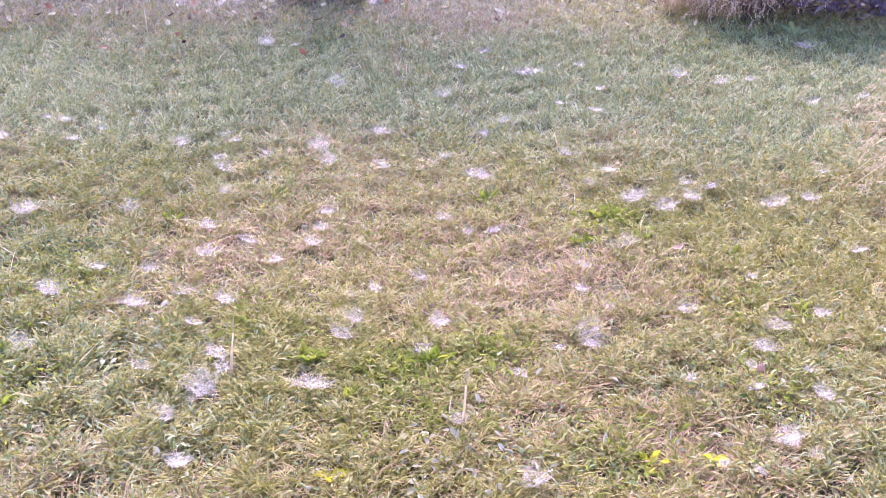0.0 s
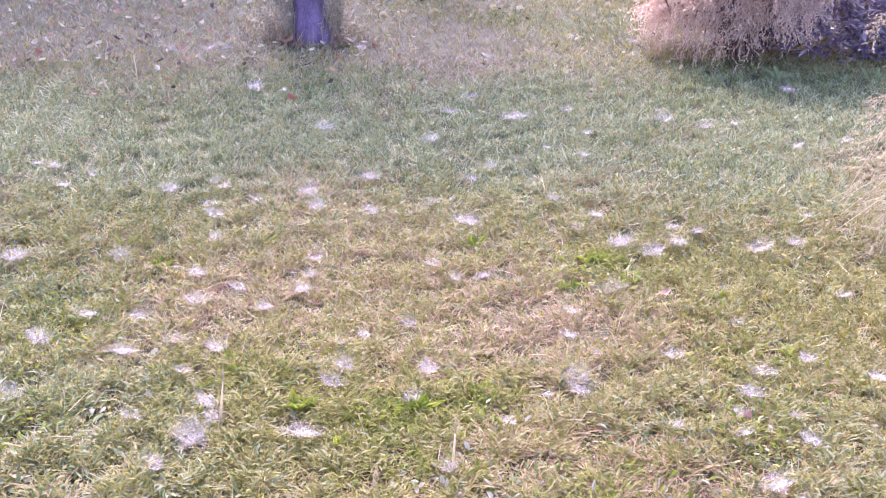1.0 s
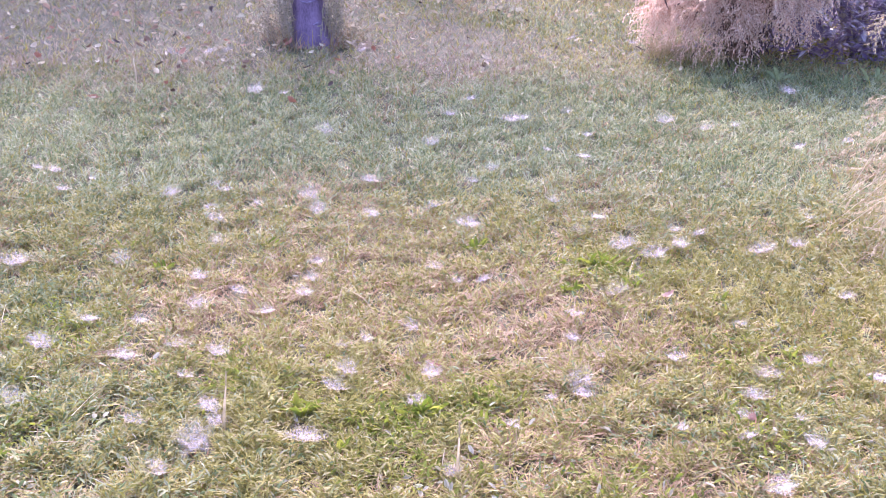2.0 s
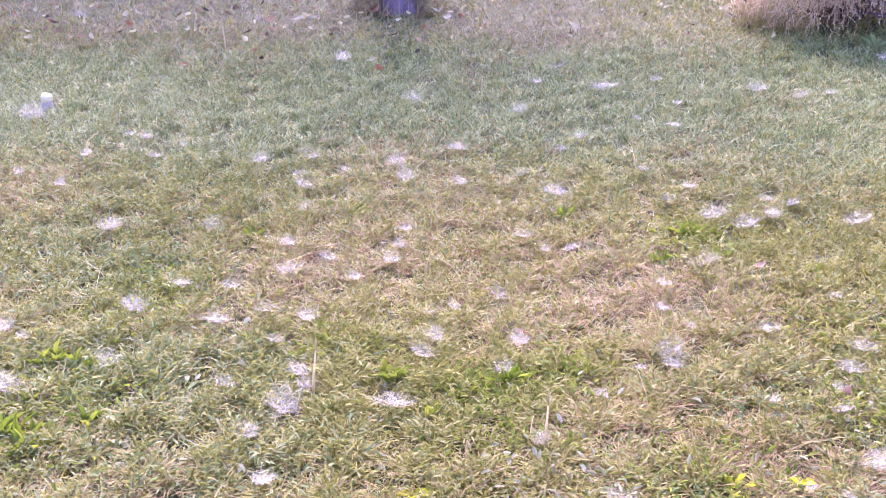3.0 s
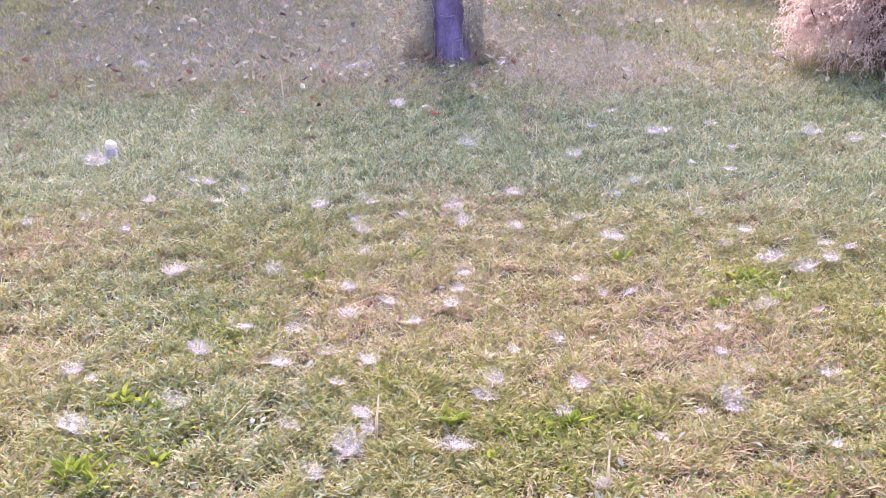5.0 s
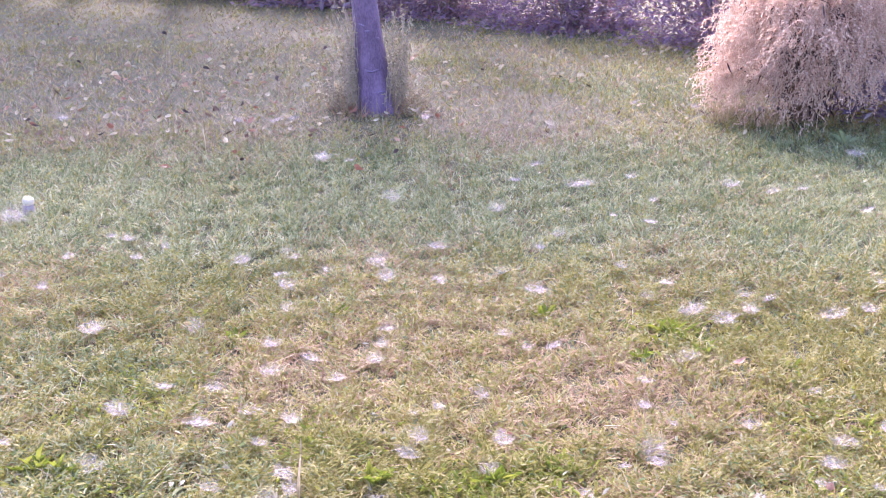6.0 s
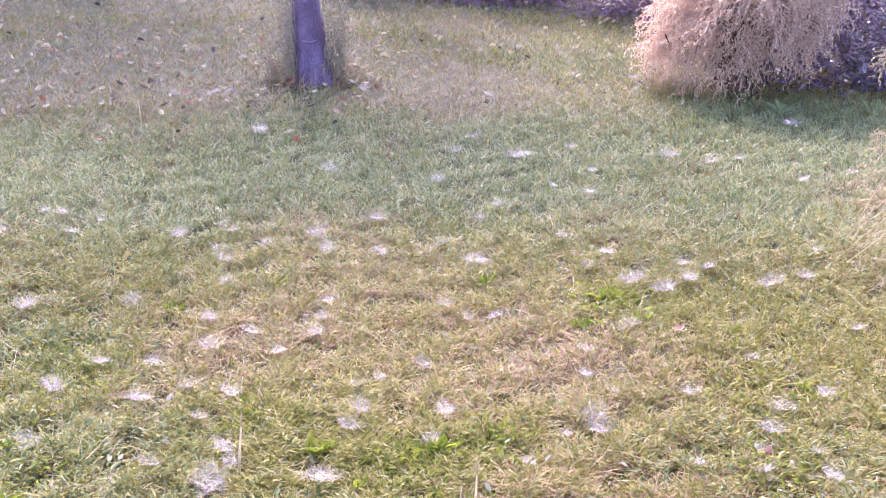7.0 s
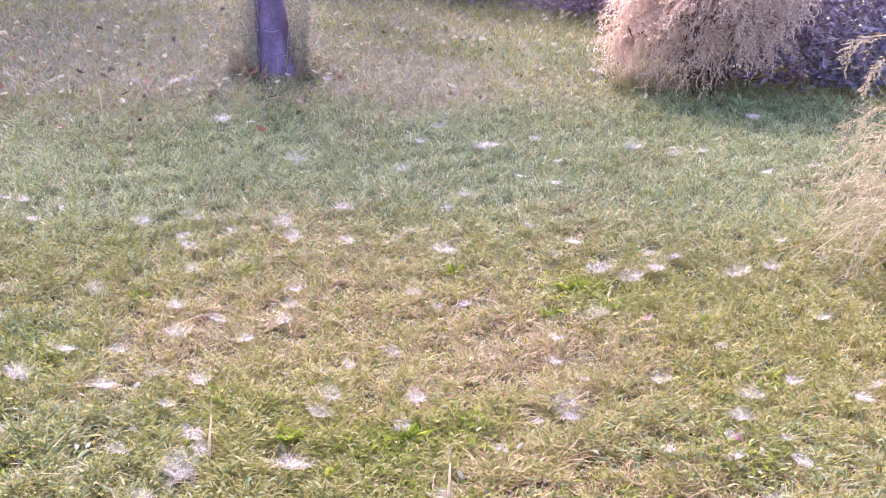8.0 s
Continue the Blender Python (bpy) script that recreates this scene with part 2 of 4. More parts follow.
def blades(name, xy, height, width, material, reach=0.7, droop=0.3, base=SOIL, steps=(0.0, 0.4, 0.75, 1.0)):
    """Grass blades that rise, lean over and taper to a tip."""
    n = len(xy)
    yaw = rng.uniform(0, 2 * math.pi, n)
    d = np.stack([np.cos(yaw), np.sin(yaw), 0 * yaw], -1)
    turn = yaw + rng.uniform(-0.9, 0.9, n)
    s = np.stack([-np.sin(turn), np.cos(turn), 0 * yaw], -1)
    lean = np.abs(rng.normal(reach, 0.35, n))
    sag = np.clip(rng.normal(droop, 0.2, n), 0, 0.75)
    root = np.concatenate([xy, np.full((n, 1), base)], 1)
    v = []
    for t in steps:
        mid = root + d * (height * lean * t ** 1.5)[:, None]
        mid[:, 2] += height * (t - sag * t * t)
        half = width * 0.5 * (1 - 0.75 * t ** 2)
        if t < 1:
            v += [mid - s * half[:, None], mid + s * half[:, None]]
        else:
            v.append(mid)
    faces = ((0, 1, 3, 2), (2, 3, 5, 4), (4, 5, 6)) if len(steps) == 4 else ((0, 1, 3, 2), (2, 3, 4))
    return many(name, np.stack(v, 1), faces, material)


# ---- ground ----
def ground_sheet():
    bm = bmesh.new()
    bmesh.ops.create_grid(bm, x_segments=80, y_segments=80, size=400)
    for v in bm.verts:
        v.co.z = SOIL
    return tagged(new("ground", mesh_of("ground", bm, M_SOIL)), "bare soil and dry thatch under the lawn", "ground", kind="structure")


ground_sheet()


# ---- the lawn: dry and green patches by place ----
DRY = ((0.17, 4.15, 0.30, 0.35), (-0.21, 3.75, 0.30, 0.2), (0.44, 2.75, 0.22, 1.0), (0.71, 2.63, 0.22, 1.0), (1.05, 2.75, 0.2, 0.7), (0.78, 3.47, 0.25, 0.6), (-1.37, 3.38, 0.15, 0.6), (0.32, 3.77, 0.30, 0.25), (-0.75, 2.39, 0.14, 0.7),
       (-0.64, 3.89, 0.20, 0.5), (-0.90, 2.36, 0.12, 0.3), (-2.0, 8.8, 1.2, 1.1), (0.3, 8.2, 0.8, 1.0), (-3.2, 9.6, 1.5, 0.8), (0.0, 12.0, 2.5, 0.6), (-3.5, 12.5, 2.5, 0.6), (1.85, 4.4, 0.35, 0.2))
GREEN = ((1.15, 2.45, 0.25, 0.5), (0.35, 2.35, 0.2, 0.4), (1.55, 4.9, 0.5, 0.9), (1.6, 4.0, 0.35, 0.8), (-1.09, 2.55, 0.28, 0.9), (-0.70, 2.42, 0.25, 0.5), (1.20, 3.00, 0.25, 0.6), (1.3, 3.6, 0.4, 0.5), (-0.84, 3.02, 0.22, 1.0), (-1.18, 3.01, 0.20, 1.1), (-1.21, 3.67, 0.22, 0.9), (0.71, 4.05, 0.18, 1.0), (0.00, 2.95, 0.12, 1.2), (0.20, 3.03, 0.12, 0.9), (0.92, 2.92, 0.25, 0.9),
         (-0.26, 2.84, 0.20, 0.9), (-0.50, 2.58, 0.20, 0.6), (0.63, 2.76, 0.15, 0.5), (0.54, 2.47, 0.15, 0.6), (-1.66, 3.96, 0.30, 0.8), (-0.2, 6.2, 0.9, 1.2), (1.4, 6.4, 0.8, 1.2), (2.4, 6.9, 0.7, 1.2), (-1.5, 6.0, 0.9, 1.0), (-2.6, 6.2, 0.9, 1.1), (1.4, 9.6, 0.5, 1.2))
# Near spots are lush patches; far ones put the shade band into the colour.
COOL_SHADE = ((-1.05, 2.5, 0.3, 0.25), (1.1, 2.6, 0.3, 0.35), (1.55, 5.0, 0.5, 0.35), (-0.84, 3.02, 0.22, 0.35), (-1.18, 3.01, 0.20, 0.35), (-0.65, 2.45, 0.20, 0.2), (-1.21, 3.67, 0.25, 0.35), (-1.66, 3.96, 0.30, 0.4), (-0.2, 6.3, 1.0, 0.9), (1.4, 6.4, 0.9, 0.9), (2.5, 6.9, 0.8, 1.0), (-1.5, 6.1, 0.9, 0.8), (-2.7, 6.2, 0.9, 0.9), (1.4, 9.5, 0.6, 0.5), (-0.5, 10.5, 2.0, 0.25), (-3.2, 10.5, 2.0, 0.1))


def dryness(xy):
    """0 where the lawn is lush, 1 where it is straw."""
    d = np.full(len(xy), 0.49)
    for sign, spots in ((1, DRY), (-1, GREEN)):
        for x, y, r, amount in spots:
            d += sign * 0.30 * amount * np.exp(-((xy[:, 0] - x) ** 2 + (xy[:, 1] - y) ** 2) / (2 * r * r))
    ripple = np.zeros(len(xy))
    for k in range(9):
        a, f, p = rng_patch.uniform(0, 6.28), rng_patch.uniform(2.5, 11), rng_patch.uniform(0, 6.28)
        ripple += np.sin((xy[:, 0] * math.cos(a) + xy[:, 1] * math.sin(a)) * f + p)
    return np.clip(d + ripple * 0.055, 0.08, 0.9)


WITHERED_HAZE = ((-2.2, 8.7, 1.2, 0.8), (0.3, 8.3, 1.0, 0.8), (0.0, 11.8, 2.4, 0.4), (-4.0, 12.0, 2.5, 0.45))


def field(xy, spots):
    """How far places lie within soft round spots."""
    d = np.zeros(len(xy))
    for x, y, r, amount in spots:
        d += amount * np.exp(-((xy[:, 0] - x) ** 2 + (xy[:, 1] - y) ** 2) / (2 * r * r))
    return d


def scatter(n, y0, y1, spread=0.52, margin=0.25):
    """Places over the stretch of lawn from y0 to y1, widening with y."""
    y = np.sqrt(rng.uniform(y0 * y0, y1 * y1, n))
    x = rng.uniform(-1, 1, n) * (spread * y + margin) * (1 + 0.25 * rng.uniform(0, 1, n) ** 3)
    y = y + rng.normal(0, 0.025, n) * y * (y > 2.6)
    return np.stack([x, y - (y < 2.1) * rng.exponential(0.22, n)], -1)


COARSE = (0.0, 0.55, 1.0)


def clumps(xy):
    """Tussocks and hollows a few centimetres across, about -1 to 1."""
    g = np.random.default_rng(17)
    c = np.zeros(len(xy))
    for k in range(16):
        a, f, p = g.uniform(0, 6.28), g.uniform(14, 60), g.uniform(0, 6.28)
        c += np.sin((xy[:, 0] * math.cos(a) + xy[:, 1] * math.sin(a)) * f + p)
    return np.clip(c / 4.0, -1, 1)


def lawn(y0, y1, grass, straw, weeds, size):
    """One stretch of lawn: green blades, straw and small weed leaves. size: how coarse the pieces are."""
    global rng_patch
    for kind, n in (("grass", grass), ("straw", straw), ("weed", weeds)):
        xy = scatter(n * 3, y0, y1)
        rng_patch = np.random.default_rng(3)
        d = dryness(xy)
        want = d if kind == "straw" else 1 - d
        tuft = clumps(xy)
        keep = np.flatnonzero(rng.uniform(0, 1, len(xy)) < np.clip(want * 1.25, 0, 1) * (0.72 + 0.54 * tuft))[:n]
        xy, tuft = xy[keep], tuft[keep]
        k, rise, steps = len(xy), (1 + 0.30 * tuft) * np.interp(xy[:, 1], (2.5, 8.0), (0.69, 0.86)), COARSE if y0 > 3 else (0.0, 0.4, 0.75, 1.0)
        if kind == "grass":
            cool = rng.uniform(0, 1, k) < np.clip(0.03 + field(xy, COOL_SHADE) + 0.10 * (xy[:, 1] > rng.uniform(8.0, 9.5, k)), 0, 0.88)
            for pick, material, name, label in ((~cool, M_GRASS, "lawn_grass", "short olive-green mown lawn grass, patchy and bent"), (cool, M_LUSH_SHADE, "lush_shade_grass", "cool-green grass, lush in near patches, coloured for shade in the far band")):
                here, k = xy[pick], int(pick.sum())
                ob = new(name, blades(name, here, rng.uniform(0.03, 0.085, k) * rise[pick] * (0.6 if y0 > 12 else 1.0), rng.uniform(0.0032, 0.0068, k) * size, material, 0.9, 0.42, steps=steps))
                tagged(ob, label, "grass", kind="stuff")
        elif kind == "straw":
            grey = rng.uniform(0, 1, k) < np.clip(field(xy, WITHERED_HAZE), 0, 0.85)
            for pick, material, name, label in ((~grey, M_STRAW, "dry_grass", "dry straw-coloured grass among the lawn"), (grey, M_WITHERED_HAZE, "withered_haze_grass", "withered grass round the tree, greyed for the haze over the far lawn")):
                here, k = xy[pick], int(pick.sum())
                ob = new(name, blades(name, here, rng.uniform(0.022, 0.085, k) * rise[pick], rng.uniform(0.0021, 0.0046, k) * size, material, 1.15, 0.46, steps=steps))
                tagged(ob, label, "dry grass", kind="stuff")
        else:
            at = np.concatenate([xy, rng.uniform(SOIL + 0.012, SOIL + 0.042, (k, 1)) + 0.012 * tuft[:, None]], 1)
            long = rng.uniform(0.010, 0.027, k) * size ** 0.6
            cool = rng.uniform(0, 1, k) < np.clip(0.05 + 0.6 * field(xy, COOL_SHADE), 0, 0.7)
            for pick, material, label in ((~cool, M_CLOVER, "small oval olive weed leaves growing through the lawn"), (cool, M_LUSH_SHADE, "small oval weed leaves through the lawn, grey-green, in the far band for shade")):
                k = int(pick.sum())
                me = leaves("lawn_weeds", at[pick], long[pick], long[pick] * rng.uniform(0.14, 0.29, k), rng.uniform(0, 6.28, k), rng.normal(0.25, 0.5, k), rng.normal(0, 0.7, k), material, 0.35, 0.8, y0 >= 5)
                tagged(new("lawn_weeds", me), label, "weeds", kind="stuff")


lawn(1.9, 3.3, 82000, 50000, 36000, 1.0)
lawn(3.3, 5.0, 70000, 54000, 36000, 1.12)
lawn(5.0, 6.3, 44000, 32000, 32000, 1.2)
lawn(6.3, 8.0, 36000, 26000, 28000, 1.38)
lawn(8.0, 12.5, 52000, 46000, 28000, 1.5)
lawn(12.5, 20.0, 40000, 32000, 6000, 2.1)


def far_lawn():
    """The lawn round about, thinner and coarser away from the path."""
    for mid, sx, sy, green, dry, wide in ((2.5, 2.6, 3.2, 36000, 20000, 0.011), (6.0, 6.0, 8.0, 18000, 10000, 0.018)):
        for name, n, material, label in (("lawn_grass", green, M_GRASS, "mown lawn grass round about"), ("dry_grass", dry, M_STRAW, "dry straw-coloured grass round about")):
            xy = rng.normal(0, 1, (n, 2)) * (sx, sy) + (0, mid)
            xy = xy[(np.abs(xy[:, 0]) > 0.52 * xy[:, 1] + 0.2) | (xy[:, 1] < 1.9)]
            k = len(xy)
            me = blades(name, xy, rng.uniform(0.04, 0.09, k), rng.uniform(0.8, 1.6, k) * wide, material, 1.0, 0.42, steps=COARSE)
            tagged(new(name, me), label, "grass", kind="stuff")


far_lawn()


def dry_bents():
    """Long pale grass stems lying over the lawn."""
    n = 620
    xy = scatter(n, 2.1, 9.0)
    me = blades("dry_bents", xy, rng.uniform(0.07, 0.15, n), rng.uniform(0.002, 0.0035, n) * (1 + xy[:, 1] * 0.08), M_PANICLE, 1.0, 0.55)
    tagged(new("dry_bents", me), "long pale dry grass stems bent over the lawn", "dry grass", kind="stuff")


dry_bents()


def pale_litter():
    """Small bleached leaves lying in loose drifts on the near lawn."""
    spots = np.array(((0.25, 2.42, 0.16), (0.16, 2.50, 0.12), (-0.75, 2.45, 0.25), (-0.95, 2.7, 0.25), (-0.05, 2.45, 0.12), (-0.4, 2.6, 0.3), (0.6, 3.0, 0.5), (1.0, 2.6, 0.3), (-0.9, 3.4, 0.4), (0.9, 3.6, 0.5)))
    n = 520
    pick = spots[rng.integers(0, len(spots), n)]
    xy = pick[:, :2] + rng.normal(0, 1, (n, 2)) * pick[:, 2:]
    at = np.concatenate([xy, rng.uniform(-0.022, 0.0, (n, 1))], 1)
    long = rng.uniform(0.012, 0.032, n)
    me = leaves("pale_litter", at, long, long * rng.uniform(0.25, 0.6, n), rng.uniform(0, 6.28, n), rng.normal(0.2, 0.5, n), rng.normal(0, 0.7, n), M_BLEACHED)
    tagged(new("pale_litter", me), "small bleached dead leaves scattered in the lawn", "leaf litter", kind="stuff")


pale_litter()


def bright_weeds():
    """Patches of fresh small weed leaves in the near lawn."""
    spots = np.array(((0.01, 2.72, 0.10), (0.17, 3.02, 0.08), (-0.06, 2.93, 0.07), (-1.2, 2.64, 0.13), (-1.05, 2.9, 0.12), (0.70, 4.05, 0.10), (0.95, 2.85, 0.10), (0.5, 2.5, 0.1), (-0.45, 3.2, 0.12), (1.05, 3.3, 0.12), (-1.05, 3.5, 0.14)))
    n = 4200
    pick = spots[rng.integers(0, len(spots), n)]
    xy = pick[:, :2] + rng.normal(0, 1, (n, 2)) * pick[:, 2:]
    at = np.concatenate([xy, rng.uniform(-0.022, -0.002, (n, 1))], 1)
    long = rng.uniform(0.012, 0.030, n)
    me = leaves("bright_weeds", at, long, long * rng.uniform(0.2, 0.45, n), rng.uniform(0, 6.28, n), rng.normal(0.4, 0.4, n), rng.normal(0, 0.5, n), M_FRESH)
    tagged(new("bright_weeds", me), "fresh yellow-green weed leaves in patches of the lawn", "weeds", kind="stuff")


bright_weeds()


def broad_weeds():
    """Grey-green oval weed leaves crowding out the grass in patches of the near lawn."""
    spots = np.array(((-0.84, 3.02, 0.17), (-1.18, 3.01, 0.16), (-0.70, 2.55, 0.17), (-0.35, 2.58, 0.14), (0.92, 2.90, 0.17), (-1.21, 3.67, 0.18), (-1.05, 2.55, 0.15), (0.30, 2.45, 0.14), (0.55, 2.95, 0.14), (1.15, 3.35, 0.2)))
    n = 2200
    pick = spots[rng.integers(0, len(spots), n)]
    xy = pick[:, :2] + rng.normal(0, 1, (n, 2)) * pick[:, 2:]
    at = np.concatenate([xy, rng.uniform(-0.024, 0.002, (n, 1))], 1)
    long = rng.uniform(0.011, 0.026, n)
    me = leaves("broad_weeds", at, long, long * rng.uniform(0.22, 0.40, n), rng.uniform(0, 6.28, n), rng.normal(0.3, 0.45, n), rng.normal(0, 0.6, n), M_LUSH_SHADE, 0.3, 0.6)
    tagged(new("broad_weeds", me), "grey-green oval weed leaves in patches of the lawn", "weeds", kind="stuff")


broad_weeds()


# ---- tree ----
def tree(x, y):
    thing = tagged(new("tree"), "small garden tree with basal shoots, its dark bark tinted purple for lens haze", "tree")
    thing.location = (x, y, SOIL)
    bm = bmesh.new()
    zs = (-0.05, 0.0, 0.04, 0.10, 0.18, 0.30, 0.36, 0.48, 0.60, 0.75, 0.95, 1.2, 1.5, 1.8)
    rs = (0.20, 0.172, 0.155, 0.142, 0.128, 0.114, 0.113, 0.101, 0.101, 0.091, 0.088, 0.085, 0.080, 0.072)
    tube(bm, [(0.02 - 0.105 * z, 0.02 * math.sin(z * 3), z) for z in zs], rs, 18, 0.16)
    trunk = part("trunk", bm, M_BARK, thing)
    # short pale scars in the bark
    for z, girth, start, turn in ((0.62, 0.099, 4.2, 0.45), (0.585, 0.100, 4.6, 0.35), (0.31, 0.113, 4.05, 1.2), (0.46, 0.104, 3.5, 0.4), (0.16, 0.134, 4.9, 0.5), (0.52, 0.102, 5.3, 0.3)):
        bm = bmesh.new()
        arc = [start + turn * i / 9 for i in range(10)]
        tube(bm, [(0.02 - 0.105 * z + girth * math.cos(a), 0.02 * math.sin(z * 3) + girth * math.sin(a), z + 0.008 * math.sin(a * 5)) for a in arc], [0.002 + 0.009 * math.sin(math.pi * (i + 0.3) / 9.6) * (0.7 + 0.3 * math.sin(i * 2.1 + z * 40)) for i in range(10)], 5)
        part("bark_scar", bm, M_SCAR, trunk, "pale scar in the bark")
    tips = []
    r = random.Random(4)
    for k in range(8):
        a = 2 * math.pi * k / 8 + r.uniform(-0.3, 0.3)
        reach, top = r.uniform(1.0, 2.1), r.uniform(1.8, 3.1)
        pts = [(-0.1, 0, 1.25 + 0.07 * k), (math.cos(a) * reach * 0.35, math.sin(a) * reach * 0.35, 1.75 + 0.05 * k), (math.cos(a) * reach * 0.75, math.sin(a) * reach * 0.75, top - 0.4), (math.cos(a) * reach, math.sin(a) * reach, top)]
        bm = bmesh.new()
        tube(bm, pts, (0.045, 0.035, 0.02, 0.008), 7)
        part("limb", bm, M_BARK, thing)
        tips += [Vector(pts[2]), Vector(pts[3]), (Vector(pts[1]) + Vector(pts[2])) / 2]
    n = 2700
    centre = np.array([tips[i % len(tips)] for i in range(n)])
    at = centre + rng.normal(0, 1, (n, 3)) * (0.42, 0.42, 0.3)
    at[:, 2] -= 0.25 * (np.hypot(at[:, 0], at[:, 1]) > 0.8)
    at[:, 2] = np.maximum(at[:, 2], 1.05 + rng.uniform(0, 0.25, n))
    long = rng.uniform(0.05, 0.09, n)
    part("crown", leaves("crown", at, long, long * 0.6, rng.uniform(0, 6.28, n), rng.normal(-0.4, 0.5, n), rng.normal(0, 0.6, n), M_CROWN), None, thing)
    # thin leafy suckers round the foot, arching and uneven
    for k in range(96):
        left = k % 5 < 3
        sx = (-0.10 - abs(r.gauss(0, 0.09))) if left else r.uniform(0.09, 0.23)
        sy = r.uniform(-0.16, 0.12)
        h = (r.uniform(0.25, 0.9) if sx > -0.2 else r.uniform(0.15, 0.55)) if left else r.uniform(0.3, 0.78)
        lean, sway = (-r.uniform(-0.04, 0.16) if left else r.uniform(-0.05, 0.08)), r.uniform(-0.03, 0.03)
        pts = [(sx * 0.8, sy * 0.8, 0), (sx + sway, sy + sway, h * 0.35), (sx + lean * 0.35 - sway, sy, h * 0.72), (sx + lean, sy + sway, h)]
        bm = bmesh.new()
        tube(bm, pts, (0.0028, 0.0023, 0.0016, 0.0008), 4)
        shoot = part("shoot", bm, M_TWIG, thing)
        m = 30 if left else 38
        t = rng.uniform(0.12, 1.0, m)
        at = np.stack([np.interp(t, (0, 0.35, 0.72, 1), [p[i] for p in pts]) for i in range(3)], -1)
        long = rng.uniform(0.012, 0.034, m)
        part("shoot_foliage", leaves("shoot_foliage", at, long, long * rng.uniform(0.25, 0.45, m), rng.uniform(0, 6.28, m), rng.normal(0.3, 0.6, m), rng.normal(0, 0.8, m), M_SHOOT), None, shoot)
    n = 260
    a, q = rng.uniform(0, 6.28, n), rng.uniform(0.13, 0.42, n)
    part("foot_grass", blades("foot_grass", np.stack([np.cos(a) * q, np.sin(a) * q * 0.8], -1), rng.uniform(0.06, 0.2, n), rng.uniform(0.004, 0.007, n), M_STRAW, 0.5, 0.2, 0.0), None, thing, "tall dry grass at the foot")
    return thing


tree(-0.715, 8.60)


def foot_plant(x, y, radius, height, count, material, label):
    """A low leafy clump."""
    thing = tagged(new("leafy_clump"), label, "weed")
    thing.location = (x, y, SOIL)
    r = random.Random(int(abs(x) * 500))
    for k in range(5):
        a = k * 2.4
        bm = bmesh.new()
        tip = (math.cos(a) * radius * 0.7, math.sin(a) * radius * 0.7, height * r.uniform(0.6, 1))
        tube(bm, [(0, 0, 0), (tip[0] * 0.4, tip[1] * 0.4, tip[2] * 0.6), tip], (0.003, 0.0025, 0.0015), 4)
        stem = part("stem", bm, M_TWIG, thing)
        at = np.array(tip) * rng.uniform(0.4, 1.0, (count, 1)) + rng.normal(0, 1, (count, 3)) * (radius * 0.3, radius * 0.3, height * 0.2)
        at[:, 2] = np.maximum(at[:, 2], 0.02)
        long = rng.uniform(0.03, 0.06, count)
        part("stem_foliage", leaves("stem_foliage", at, long, long * 0.4, rng.uniform(0, 6.28, count), rng.normal(0.2, 0.5, count), rng.normal(0, 0.6, count), material), None, stem)


foot_plant(-0.46, 8.72, 0.16, 0.13, 26, M_SHOOT, "low grey-green leafy clump at the foot of the tree")
foot_plant(-0.36, 8.42, 0.14, 0.07, 14, M_WITHERED_HAZE, "low clump of pinkish dry leaves near the tree")
foot_plant(-1.02, 8.75, 0.14, 0.16, 18, M_SHOOT, "low olive leafy clump beside the tree shoots")


def shade_tree(x, y, seed, n, low):
    """A tall tree out of view, added beyond the lawn to shade the far grass."""
    thing = tagged(new("tree"), "unseen tall leafy tree added beyond the lawn to cast shade", "tree")
    thing.location = (x, y, SOIL)
    bm = bmesh.new()
    tube(bm, [(0, 0, -0.1), (0, 0, 0.1), (0.03, 0, 0.6), (0.05, 0.05, 2.0), (0.0, 0.05, 4.0), (0.05, 0, 9.8)], (0.36, 0.28, 0.22, 0.19, 0.16, 0.05), 14, 0.15)
    part("trunk", bm, M_BARK, thing)
    r = random.Random(seed)
    tips = []
    for k in range(20):
        a, reach, z = k * 2.4, r.uniform(1.4, 3.6), r.uniform(low, 10.8)
        tip = Vector((math.cos(a) * reach, math.sin(a) * reach, z))
        bm = bmesh.new()
        tube(bm, [(0.02, 0.04, z * 0.55 + 0.4), tuple(tip * 0.5 + Vector((0, 0, z * 0.35))), tuple(tip)], (0.07, 0.045, 0.012), 6)
        part("limb", bm, M_BARK, thing)
        tips += [tip, tip * 0.7 + Vector((0, 0, z * 0.28))]
    at = np.array([tips[i % len(tips)] for i in range(n)]) + rng.normal(0, 1, (n, 3)) * (0.65, 0.65, 0.5)
    long = rng.uniform(0.12, 0.2, n)
    part("crown", leaves("crown", at, long, long * 0.6, rng.uniform(0, 6.28, n), rng.normal(-0.4, 0.5, n), rng.normal(0, 0.6, n), M_CROWN), None, thing)


# Unseen trees, placed and thinned to set the shade on the far lawn.
shade_tree(-4.4, 18.6, 9, 3200, 4.2)
shade_tree(-1.3, 18.2, 12, 500, 6.2)
shade_tree(-7.2, 21.5, 15, 3800, 4.0)
shade_tree(-7.0, 17.8, 27, 4200, 3.2)
shade_tree(-6.0, 19.4, 21, 2600, 6.0)


